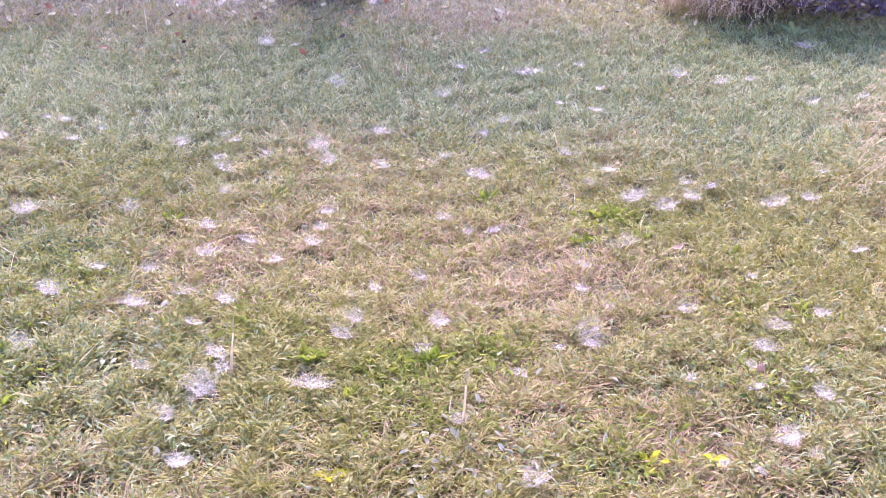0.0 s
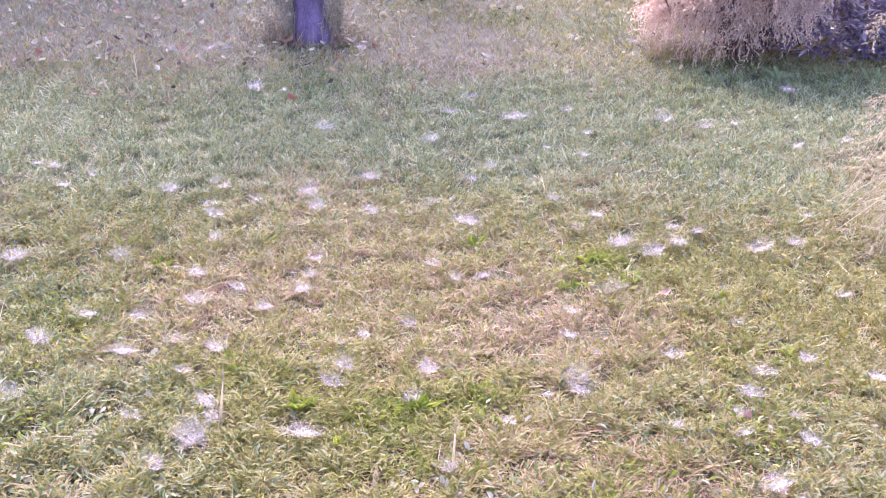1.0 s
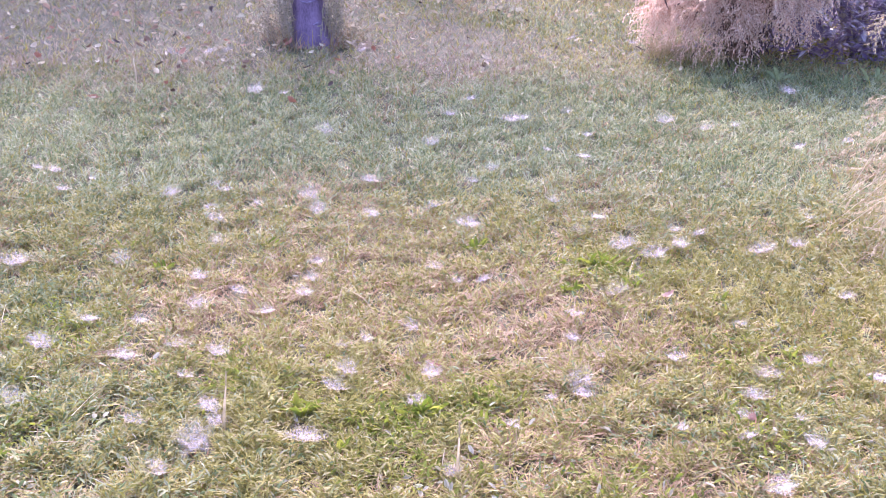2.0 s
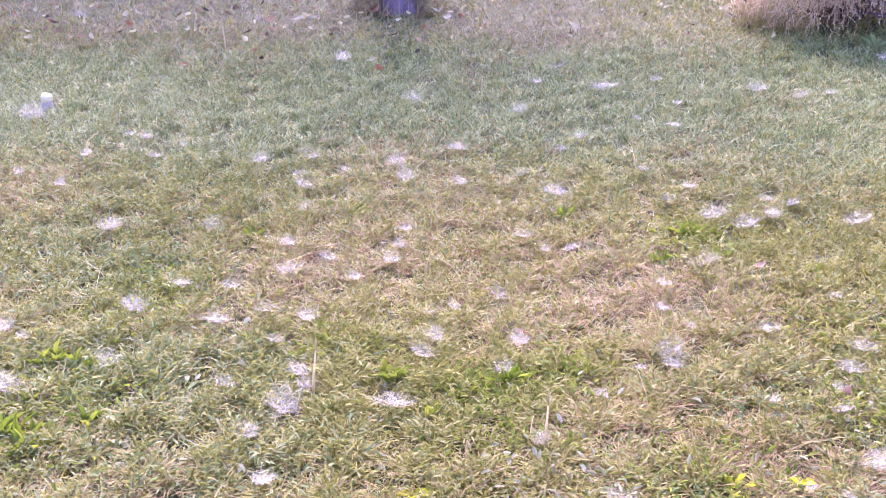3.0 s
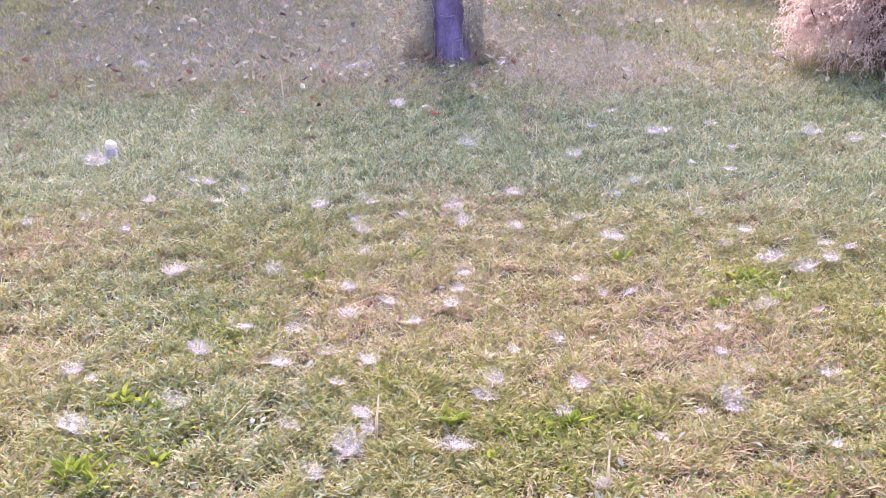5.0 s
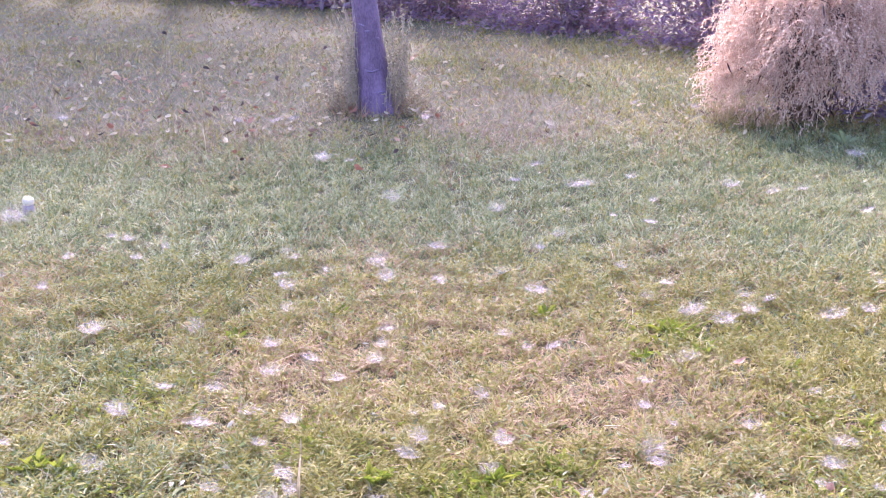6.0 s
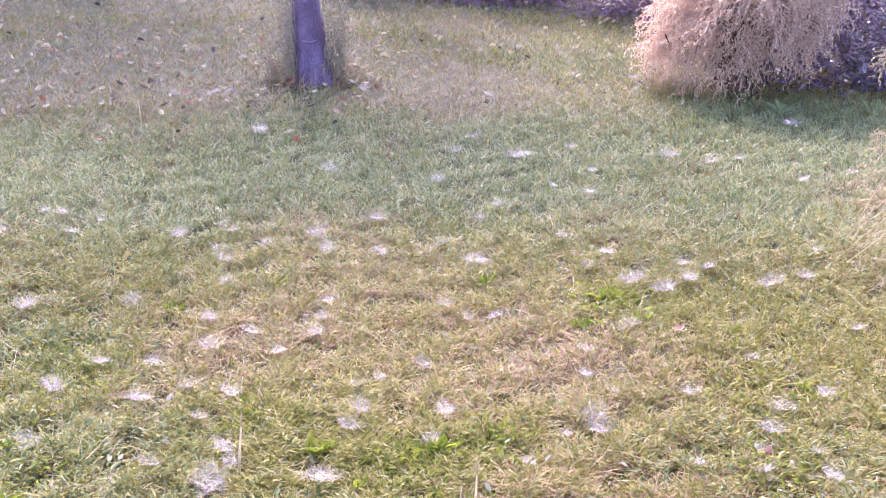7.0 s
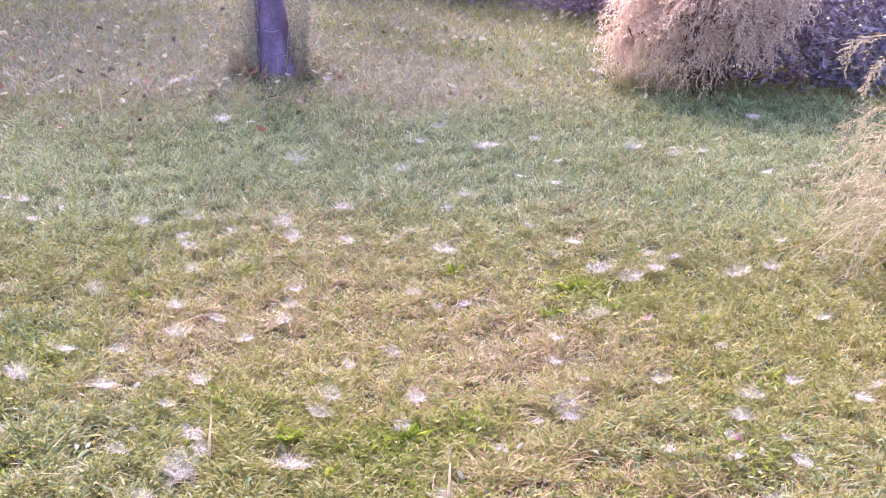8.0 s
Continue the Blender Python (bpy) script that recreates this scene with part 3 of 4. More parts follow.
# ---- feathery bush and the dry plant nearer by ----
def plume_mesh(name, material, seed, length=0.40, twigs=11, seeds=6, seed_size=0.017, sprays=2):
    """A drooping spray: a rachis, side twigs, small seeds along them, all thin folded pieces."""
    g = np.random.default_rng(seed)
    at, way, long, wide = [], [], [], []
    for i in range(twigs * sprays):
        spray, i = divmod(i, twigs)
        if i == 0:
            prev, fan, drop = np.zeros(3), (spray - 0.5 * (sprays - 1)) * 0.8, g.uniform(0.4, 1.1)
        t = (i + 1) / twigs
        ahead = length * t * (1 - 0.25 * t)
        here = np.array([ahead * math.cos(fan), ahead * math.sin(fan) + 0.04 * length * math.sin(t * 4 + seed), length * (0.25 * t - drop * t * t)])
        at.append(prev)
        way.append(here - prev)
        long.append(np.linalg.norm(here - prev))
        wide.append(0.0035)
        reach = length * 0.38 * (1 - 0.55 * t) * g.uniform(0.7, 1.2)
        side = 1 if i % 2 else -1
        out = np.array([0.65, side * g.uniform(0.4, 1.0), g.uniform(-0.55, 0.35)])
        out /= np.linalg.norm(out)
        q = here
        for k in range(seeds):
            step = out * reach / seeds
            step = step + np.array([0, 0, -0.35 * reach / seeds * k / seeds])
            at.append(q)
            way.append(step)
            long.append(np.linalg.norm(step))
            wide.append(0.0022)
            for _ in range(2):
                at.append(q + step * g.uniform(0, 1))
                w = out + g.normal(0, 0.38, 3) + np.array([0, 0, -0.45])
                way.append(w)
                long.append(seed_size * g.uniform(1.0, 2.3))
                wide.append(seed_size * g.uniform(0.3, 0.5))
            q = q + step
        prev = here
    at, way, long, wide = np.array(at), np.array(way), np.array(long), np.array(wide)
    yaw = np.arctan2(way[:, 1], way[:, 0])
    pitch = np.arctan2(way[:, 2], np.hypot(way[:, 0], way[:, 1]))
    return leaves(name, at, long, wide, yaw, pitch, g.uniform(-1.2, 1.2, len(at)), material, 0.2, 0.0, True)


def tassel_mesh(name, material, seed, length=0.26, twigs=9, beads=7):
    """A spray of the bush: an arching twig with drooping side tassels, each a curved string of small dry beads."""
    g = np.random.default_rng(seed)
    at, way, long, wide = [], [], [], []

    def piece(p, w, size, width):
        at.append(p), way.append(w), long.append(size), wide.append(width)

    arch, drop = g.uniform(0.15, 0.45), g.uniform(0.5, 1.0)
    prev = np.zeros(3)
    for i in range(twigs):
        t = (i + 1) / twigs
        here = np.array([length * t * (1 - 0.3 * t), 0.05 * length * math.sin(5 * t + seed), length * (arch * t - drop * t * t)])
        piece(prev, here - prev, np.linalg.norm(here - prev) * 1.1, 0.0045)
        yaw = (1 if i % 2 else -1) * g.uniform(0.3, 1.3)
        q, pitch, step = here, g.uniform(-0.5, 0.6), length * g.uniform(0.045, 0.075)
        for j in range(beads):
            w = np.array([math.cos(pitch) * math.cos(yaw), math.cos(pitch) * math.sin(yaw), math.sin(pitch)])
            fat = 0.0105 * (1 - 0.45 * j / beads) * g.uniform(0.7, 1.3)
            piece(q, w + g.normal(0, 0.25, 3), step * 1.2, fat)
            piece(q + w * step * 0.5, w + g.normal(0, 0.75, 3), step * g.uniform(0.8, 1.3), fat * 0.8)
            q = q + w * step
            pitch -= g.uniform(0.1, 0.5)
            yaw += g.normal(0, 0.2)
        prev = here
    at, way, long, wide = np.array(at), np.array(way), np.array(long), np.array(wide)
    yaw = np.arctan2(way[:, 1], way[:, 0])
    pitch = np.arctan2(way[:, 2], np.hypot(way[:, 0], way[:, 1]))
    return leaves(name, at, long, wide, yaw, pitch, g.uniform(-1.4, 1.4, len(at)), material, 0.35, 0.0, True)


def feathery_bush(x, y, radii, height, count, material, stem_material, label, seeds, length=0.40, grain=0.0145, lift=0.26, tassels=False):
    """A rounded mass of drooping sprays on thin stems out of one foot."""
    thing = tagged(new("feathery_bush"), label, "bush")
    thing.location = (x, y, SOIL)
    meshes = [tassel_mesh("plume", material, s, length) if tassels else plume_mesh("plume", material, s, length, seed_size=grain) for s in seeds]
    g = random.Random(seeds[0])
    k = 0
    for i in range(count):
        u = (i + 0.5) / count
        polar = math.acos(1 - 1.3 * u)
        a = i * 2.39996 + g.uniform(-0.3, 0.3)
        inner = g.uniform(0.5, 1.05) ** 0.5 * (1.12 if i % 6 == 0 and math.cos(a) < 0.2 and polar > 1.0 else 1.0)
        p = Vector((math.sin(polar) * math.cos(a) * radii[0] * inner, math.sin(polar) * math.sin(a) * radii[1] * inner, height * (0.40 + 0.56 * math.cos(polar) * inner) + lift * max(0, math.sin(polar) * math.cos(a)) + g.uniform(-0.06, 0.06)))
        ob = part("plume", meshes[i % len(meshes)], None, thing)
        size = g.uniform(0.65, 1.4)
        ob.matrix_basis = Matrix.LocRotScale(p * 0.86, Euler((g.uniform(-0.4, 0.4), g.uniform(-0.25, 0.55), a + g.uniform(-0.5, 0.5))), (size, size, size))
        if i % 7 == 0:
            bm = bmesh.new()
            tube(bm, [(p.x * 0.1, p.y * 0.1, 0), (p.x * 0.35, p.y * 0.35, p.z * 0.6), (p.x * 0.7, p.y * 0.7, p.z * 0.95), tuple(p * 0.9)], (0.007, 0.006, 0.004, 0.002), 5)
            part("stem", bm, stem_material, thing)
    # Twigs coloured dark to stand in for shade between the plumes.
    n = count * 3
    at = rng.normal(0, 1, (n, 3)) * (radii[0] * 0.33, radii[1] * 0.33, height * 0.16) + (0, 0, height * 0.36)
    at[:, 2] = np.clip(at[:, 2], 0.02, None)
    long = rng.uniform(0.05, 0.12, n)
    part("core", leaves("core", at, long, long * 0.12, rng.uniform(0, 6.28, n), rng.uniform(-1.2, 1.2, n), rng.uniform(-1, 1, n), M_CORE), None, thing, "twigs inside the bush, coloured dark for its shaded gaps")["kind"] = "stuff"
    return thing


feathery_bush(2.18, 8.15, (0.50, 0.58), 1.40, 800, M_PLUME, M_STEM, "rounded bush of dry pinkish-tan feathery plumes, drooping to the lawn", (11, 12, 13, 14, 15, 16, 17, 18), 0.26, lift=0.36, tassels=True)
dry_plant = feathery_bush(2.17, 4.30, (0.35, 0.5), 0.84, 44, M_PANICLE, M_STEM, "dry straw-coloured plant with loose seed sprays beside the lawn", (21, 22, 23, 24), 0.32, 0.009)


def seed_spray(thing, start, bend, tip, seed, size):
    """A long thin stem that arches out of a plant and ends in a drooping head of small seeds."""
    bm = bmesh.new()
    tube(bm, [(0, 0, 0.05), start, bend, tip], (0.004, 0.0035, 0.0025, 0.0015), 5)
    stem = part("stem", bm, M_PANICLE, thing)
    way = Vector(tip) - Vector(bend)
    for k in range(5):
        head = part("seed_head", plume_mesh("seed_head", M_PANICLE, seed + k, size, 8, 4, 0.0075, 1), None, stem)
        head.location = Vector(bend).lerp(Vector(tip), 0.1 + 0.22 * k)
        head.rotation_euler = (0, 0.15 * k, math.atan2(way.y, way.x) + 0.35 * (k - 2))


seed_spray(dry_plant, (-0.12, 0.0, 0.72), (-0.35, -0.02, 0.91), (-0.50, 0.0, 0.90), 31, 0.16)
seed_spray(dry_plant, (-0.10, 0.05, 0.66), (-0.33, 0.0, 0.83), (-0.40, 0.0, 0.79), 41, 0.15)
seed_spray(dry_plant, (-0.10, -0.06, 0.45), (-0.36, -0.02, 0.58), (-0.51, 0.0, 0.61), 51, 0.09)
seed_spray(dry_plant, (-0.15, -0.1, 0.42), (-0.36, -0.05, 0.66), (-0.42, -0.03, 0.65), 61, 0.12)


def arching_stems(thing, count, seed):
    """Thin pale stems that arch out of a plant towards the lawn, each with small seeds along its end."""
    g = random.Random(seed)
    for k in range(count):
        a, r, top = math.pi + g.uniform(-1.3, 1.3), g.uniform(0.25, 0.56), g.uniform(0.18, 0.60)
        bend, tip = top * g.uniform(0.75, 1.0), top * g.uniform(0.25, 0.7)
        pts = [(0.04 * math.cos(a), 0.04 * math.sin(a), 0.03), (0.35 * r * math.cos(a), 0.35 * r * math.sin(a), top), (0.75 * r * math.cos(a + 0.1), 0.75 * r * math.sin(a + 0.1), bend), (r * math.cos(a + 0.2), r * math.sin(a + 0.2), tip)]
        bm = bmesh.new()
        tube(bm, pts, (0.003, 0.0026, 0.002, 0.001), 4)
        stem = part("stem", bm, M_STALK, thing)
        n = 16
        t = rng.uniform(0.45, 1.0, n)
        at = np.stack([np.interp(t, (0, 0.35, 0.75, 1), [p[i] for p in pts]) for i in range(3)], -1) + rng.normal(0, 0.006, (n, 3))
        long = rng.uniform(0.008, 0.018, n)
        part("seed_head", leaves("seed_head", at, long, long * 0.4, rng.uniform(0, 6.28, n), rng.normal(-0.4, 0.6, n), rng.normal(0, 0.8, n), M_STALK, plain=True), None, stem)


arching_stems(dry_plant, 54, 8)


def grass_tuft(x, y, n, height, material, label):
    """A loose tuft of tall arching dry grass."""
    thing = tagged(new("grass_tuft"), label, "grass", "tufts beside the bush")
    thing.location = (x, y, SOIL)
    a, q = rng.uniform(0, 6.28, n), 0.10 * np.sqrt(rng.uniform(0, 1, n))
    part("blade_mass", blades("blade_mass", np.stack([np.cos(a) * q, np.sin(a) * q], -1), rng.uniform(0.4, 1.0, n) * height, rng.uniform(0.003, 0.006, n), material, 0.7, 0.35, 0.0), None, thing)["kind"] = "stuff"
    m = n // 3
    t = rng.uniform(0, 6.28, m)
    at = np.stack([np.cos(t) * 0.22 * height * rng.uniform(0.3, 2.0, m), np.sin(t) * 0.22 * height * rng.uniform(0.3, 2.0, m), height * rng.uniform(0.3, 0.75, m)], -1)
    long = rng.uniform(0.015, 0.035, m)
    part("seed_mass", leaves("seed_mass", at, long, long * 0.3, rng.uniform(0, 6.28, m), rng.normal(-0.3, 0.6, m), rng.normal(0, 0.8, m), M_PANICLE, plain=True), None, thing)["kind"] = "stuff"


for x, y, n, height in ((1.72, 8.40, 110, 0.24), (1.80, 8.10, 100, 0.22), (1.66, 8.22, 90, 0.18), (1.95, 7.92, 80, 0.18)):
    grass_tuft(x, y, n, height, M_PANICLE, "tuft of pale dry grass at the foot of the bush")


def broad_shrub(name, x, y, radii, height, count, size, material, label):
    """A shrub of broad leaves on woody stems."""
    thing = tagged(new(name), label, "shrub")
    thing.location = (x, y, SOIL)
    g = random.Random(int(abs(x) * 100 + abs(y) * 10))
    tips = []
    for k in range(16):
        a = k * 2.4
        p = Vector((math.cos(a) * radii[0] * g.uniform(0.3, 0.9), math.sin(a) * radii[1] * g.uniform(0.3, 0.9), height * g.uniform(0.45, 0.95)))
        bm = bmesh.new()
        tube(bm, [(p.x * 0.15, p.y * 0.15, 0), (p.x * 0.5, p.y * 0.5, p.z * 0.55), tuple(p)], (0.016, 0.011, 0.005), 5)
        part("stem", bm, M_TWIG, thing)
        tips += [p, p * 0.75, Vector((p.x * 0.9, p.y * 0.9, p.z * 0.45)), Vector((p.x, p.y, p.z * 0.2)), Vector((p.x, p.y, 0.12)), Vector((-p.y * 0.9, p.x * 0.7, 0.2))]
    centre = np.array([tips[i % len(tips)] for i in range(count)])
    at = centre + rng.normal(0, 1, (count, 3)) * (radii[0] * 0.22, radii[1] * 0.22, height * 0.12)
    at[:, 2] = np.clip(at[:, 2], 0.03, None)
    long = rng.uniform(0.7, 1.3, count) * size
    part("foliage", leaves("foliage", at, long, long * 0.42, rng.uniform(0, 6.28, count), rng.normal(-0.15, 0.5, count), rng.normal(0, 0.5, count), material, plain=count > 4000), None, thing)
    return thing


broad_shrub("dark_shrub", 3.2, 8.55, (1.15, 0.55), 1.6, 7000, 0.072, M_DARKLEAF, "dark shrub with long leaves behind the dry bush, tinted violet for hazed shade")
for i in range(9):
    broad_shrub("hedge_shrub", 3.95 - 1.45 * i, 10.95 + 1.42 * i, (1.1, 0.8), 2.5, 12000 if i < 4 else 3500, 0.068 if i < 4 else 0.12, M_HEDGE, "dark hedge shrub along the edge of the lawn, tinted purple for haze")


# ---- weeds and stalks on the lawn ----
def rosette(x, y, size, count, material, label, slim=0.28):
    thing = tagged(new("weed_rosette"), label, "weed", "weed rosettes on the lawn")
    thing.location = (x, y, SOIL + 0.01)
    for k in range(count):
        g = random.Random(int(x * 1000) + k)
        me = leaves("leaf", np.array([[g.gauss(0, size * 0.25), g.gauss(0, size * 0.2), 0]]), np.array([size * g.uniform(0.7, 1.2)]), np.array([size * slim * g.uniform(0.8, 1.2)]), np.array([k * 2.4 + g.uniform(-0.4, 0.4)]), np.array([g.uniform(0.3, 1.25)]), np.array([g.uniform(-0.4, 0.4)]), material, 0.2, 0.5)
        part("leaf", me, None, thing)


for x, y, size in ((-0.51, 4.33, 0.05), (-1.03, 4.28, 0.05), (-0.86, 4.07, 0.05), (0.24, 4.31, 0.06), (0.67, 4.15, 0.07), (0.76, 3.91, 0.06), (0.54, 3.89, 0.05), (-1.22, 3.04, 0.07), (-1.13, 3.01, 0.06),
                   (0.22, 3.05, 0.06), (0.05, 2.97, 0.07), (1.03, 3.8, 0.05),  (-1.02, 2.70, 0.06), (-1.19, 2.81, 0.05), (-0.15, 2.76, 0.05), (0.91, 2.93, 0.04), (-0.27, 2.99, 0.07), (0.56, 2.66, 0.04)):
    rosette(x, y, size, 9, M_ROSETTE, "bright green weed rosette with narrow leaves in the lawn")
for x, y, size, count in ((-1.19, 2.62, 0.085, 24), (-1.12, 2.57, 0.08, 22), (-1.20, 3.03, 0.07, 18), (0.70, 4.10, 0.07, 20), (0.05, 2.96, 0.06, 18), (-0.27, 2.98, 0.06, 16)):
    rosette(x, y, size, count, M_ROSETTE, "clump of bright yellow-green weed leaves in the lawn", 0.17)
for x, y in ((-0.16, 2.41), (0.56, 2.48), (0.70, 2.48)):
    rosette(x, y, 0.04, 6, M_YELLOW, "small bright yellow-green leaf tuft in the lawn", 0.6)
for x, y, size in ((2.22, 7.37, 0.12), (1.85, 7.30, 0.06), (2.83, 7.40, 0.10), (2.6, 7.35, 0.07)):
    rosette(x, y, size, 6, M_LUSH_SHADE, "upright broad weed leaves at the foot of the bush")


def stalk(x, y, height, lean):
    thing = tagged(new("dry_stalk"), "thin pale dry stalk standing up in the lawn", "stalk")
    thing.location = (x, y, SOIL)
    bm = bmesh.new()
    tube(bm, [(0, 0, 0), (lean * 0.3, 0, height * 0.5), (lean, 0, height)], (0.0045, 0.004, 0.002), 5)
    part("stem", bm, M_STALK, thing)
    bm = bmesh.new()
    tube(bm, [(lean, 0, height), (lean * 1.1, 0, height + 0.02), (lean * 1.2, 0, height + 0.045)], (0.0015, 0.003, 0.0008), 5)
    part("seed_head", bm, M_PANICLE, thing)


for x, y, h, lean in ((0.13, 2.615, 0.14, 0.004), (-0.467, 2.87, 0.15, 0.012), (-1.62, 7.2, 0.16, -0.01)):
    stalk(x, y, h, lean)


# ---- mushroom ----
def mushroom(x, y):
    thing = tagged(new("mushroom"), "pale cream mushroom with a grey stem in the lawn", "mushroom")
    thing.location, thing.scale = (x, y, SOIL), (0.86, 0.86, 0.82)
    bm = bmesh.new()
    tube(bm, [(0, 0, -0.01), (0.002, 0, 0.02), (0.002, 0, 0.05), (0, 0, 0.075)], (0.042, 0.039, 0.032, 0.028), 14, 0.15)
    part("stem", bm, M_STIPE, thing)
    bm = bmesh.new()
    tube(bm, [(0, 0, 0.066), (0, 0, 0.067), (0, 0, 0.074), (0, 0, 0.098), (0, 0, 0.108), (0.002, 0, 0.113), (0.003, 0, 0.114)], (0.022, 0.028, 0.032, 0.033, 0.030, 0.02, 0.006), 12, 0.3, 3)
    part("cap", bm, M_CAP, thing)


mushroom(-2.20, 5.80)


# ---- fallen leaves ----
def fallen_mesh(seed, material, length=0.07):
    """A curled dead leaf with a stalk."""
    g = random.Random(seed)
    bm = bmesh.new()
    rows, bend, cup = [], g.uniform(0.5, 1.6), g.uniform(0.3, 0.9)
    for i in range(6):
        t = i / 5
        half = length * 0.22 * math.sin(math.pi * min(1, 0.08 + 0.92 * t) ** 0.8) + 0.0015
        mid = Vector((length * (t - 0.5) * (1 - 0.2 * bend * abs(t - 0.5)), 0, length * 0.35 * bend * (t - 0.5) ** 2 * 2))
        rows.append([bm.verts.new(mid + Vector((g.uniform(-0.06, 0.06) * length * abs(s), s * half, cup * half * s * s + g.uniform(-0.1, 0.1) * half))) for s in (-1, -0.5, 0, 0.5, 1)])
    for a, b in zip(rows, rows[1:]):
        for k in range(4):
            bm.faces.new((a[k], a[k + 1], b[k + 1], b[k]))
    tube(bm, [rows[0][2].co.copy(), rows[0][2].co + Vector((-length * 0.2, 0.002, 0.006)), rows[0][2].co + Vector((-length * 0.36, 0.004, 0.004))], (0.0014, 0.0012, 0.0009), 4)
    return mesh_of("fallen_leaf", bm, material)


LEAF_KINDS = [(M_LEAF_BROWN, "curled brown fallen leaf lying on the lawn"), (M_LEAF_RED, "reddish-orange fallen leaf lying on the lawn"), (M_LEAF_PALE, "pale dry fallen leaf lying on the lawn"), (M_LEAF_DARK, "dark shrivelled fallen leaf lying on the lawn")]
LEAF_MESHES = [[fallen_mesh(10 * k + j, m) for j in range(3)] for k, (m, _) in enumerate(LEAF_KINDS)]


def fallen_leaf(x, y, kind, size, seed, stand=0.0):
    g = random.Random(seed)
    ob = new("fallen_leaf", LEAF_MESHES[kind][seed % 3])
    ob.matrix_basis = Matrix.LocRotScale((x, y, (0.020 if y > 5 else -0.008) + 0.03 * stand), Euler((g.uniform(-0.9, 0.9) + stand * 1.2, g.uniform(-0.7, 0.7), g.uniform(0, 6.28) if not stand else 1.7)), (size, size, size))
    return tagged(ob, LEAF_KINDS[kind][1], "leaf", "fallen leaves")


for k, (x, y, kind, size, stand) in enumerate(((-1.03, 8.92, 1, 1.3, 0), (-0.99, 8.86, 1, 1.2, 0), (-0.86, 8.38, 1, 1.2, 0), (-0.83, 8.32, 1, 1.3, 0), (-0.90, 8.34, 0, 1.1, 0), (-0.62, 8.25, 2, 0.7, 0), (-0.64, 6.41, 1, 1.7, 1), (-1.73, 6.62, 1, 0.8, 0), (-1.715, 6.60, 2, 0.6, 0), (0.07, 3.27, 1, 0.6, 0), (0.05, 3.31, 0, 0.5, 0), (0.10, 3.25, 1, 0.5, 0), (0.03, 3.26, 0, 0.5, 0), (0.87, 3.81, 1, 0.8, 0), (-3.1, 8.52, 1, 1.5, 0), (-2.36, 7.75, 1, 1.4, 0), (0.46, 7.85, 2, 0.9, 0), (0.63, 8.68, 2, 0.9, 0),
                                               (-1.32, 6.78, 3, 0.8, 0), (-0.47, 7.0, 3, 0.7, 0), (-0.64, 7.5, 3, 0.9, 0), (-1.65, 8.61, 3, 1.0, 0), (-2.97, 6.99, 1, 1.4, 0), (-3.62, 8.2, 1, 1.5, 0), (-1.41, 6.99, 1, 0.9, 0), (0.92, 2.9, 1, 0.8, 0))):
    fallen_leaf(x, y, kind, size, 1500 + k, stand)
leaf_rng = random.Random(31)
for k in range(200):
    x, y = leaf_rng.gauss(-2.1, 1.4), 7.3 + abs(leaf_rng.gauss(0, 1.3))
    if math.hypot(x + 0.72, y - 8.52) > 0.25:
        fallen_leaf(x, y, leaf_rng.choice((0, 0, 0, 1, 1, 1, 2, 2, 2, 2, 2, 2, 3)), leaf_rng.uniform(0.45, 1.0), k)
for k in range(75):
    fallen_leaf(leaf_rng.uniform(-0.5, 2.2), leaf_rng.uniform(7.4, 10.0), leaf_rng.choice((0, 2, 2, 2, 2, 2, 3)), leaf_rng.uniform(0.35, 0.75), 600 + k)


def far_litter():
    """Curled fallen leaves too many and too far off to tell apart."""
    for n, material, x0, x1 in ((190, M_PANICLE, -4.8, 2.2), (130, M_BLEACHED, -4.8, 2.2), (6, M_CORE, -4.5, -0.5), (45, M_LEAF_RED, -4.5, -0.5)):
        at = np.stack([rng.uniform(x0, x1, n), 9.3 + np.abs(rng.normal(0, 2.2, n)), rng.uniform(0.012, 0.03, n)], -1)
        long = rng.uniform(0.035, 0.08, n)
        me = leaves("far_litter", at, long, long * rng.uniform(0.35, 0.6, n), rng.uniform(0, 6.28, n), rng.normal(0.1, 0.4, n), rng.normal(0, 0.6, n), material, 0.5, 0.5)
        tagged(new("far_litter", me), "curled fallen leaves strewn over the far lawn", "leaf litter", kind="stuff")


far_litter()


# ---- spider webs ----
NEAR_WEBS = (
    (0.28, 2.35, 0.088), (0.79, 2.40, 0.037), (-0.513, 2.413, 0.070), (0.716, 2.429, 0.043), (0.94, 2.47, 0.048),
    (0.896, 2.551, 0.082), (-0.58, 2.61, 0.045), (0.121, 2.620, 0.054), (-0.592, 2.649, 0.056), (1.04, 2.77, 0.069),
    (-0.522, 2.776, 0.115), (0.88, 2.80, 0.052), (-0.249, 2.793, 0.107), (-1.277, 2.850, 0.110), (0.723, 2.845, 0.045),
    (0.283, 2.855, 0.048), (-0.482, 2.881, 0.059), (-0.697, 2.880, 0.071), (1.04, 2.90, 0.036), (0.90, 2.92, 0.043),
    (-0.511, 2.961, 0.075), (0.029, 2.995, 0.064), (-1.044, 3.003, 0.084), (0.398, 3.018, 0.043), (0.958, 3.034, 0.082),
    (0.486, 3.043, 0.055), (-0.190, 3.084, 0.088), (1.34, 3.14, 0.071), (0.491, 3.126, 0.093), (-1.34, 3.15, 0.047),
    (-0.618, 3.151, 0.057), (0.071, 3.180, 0.071), (1.032, 3.175, 0.086),
)
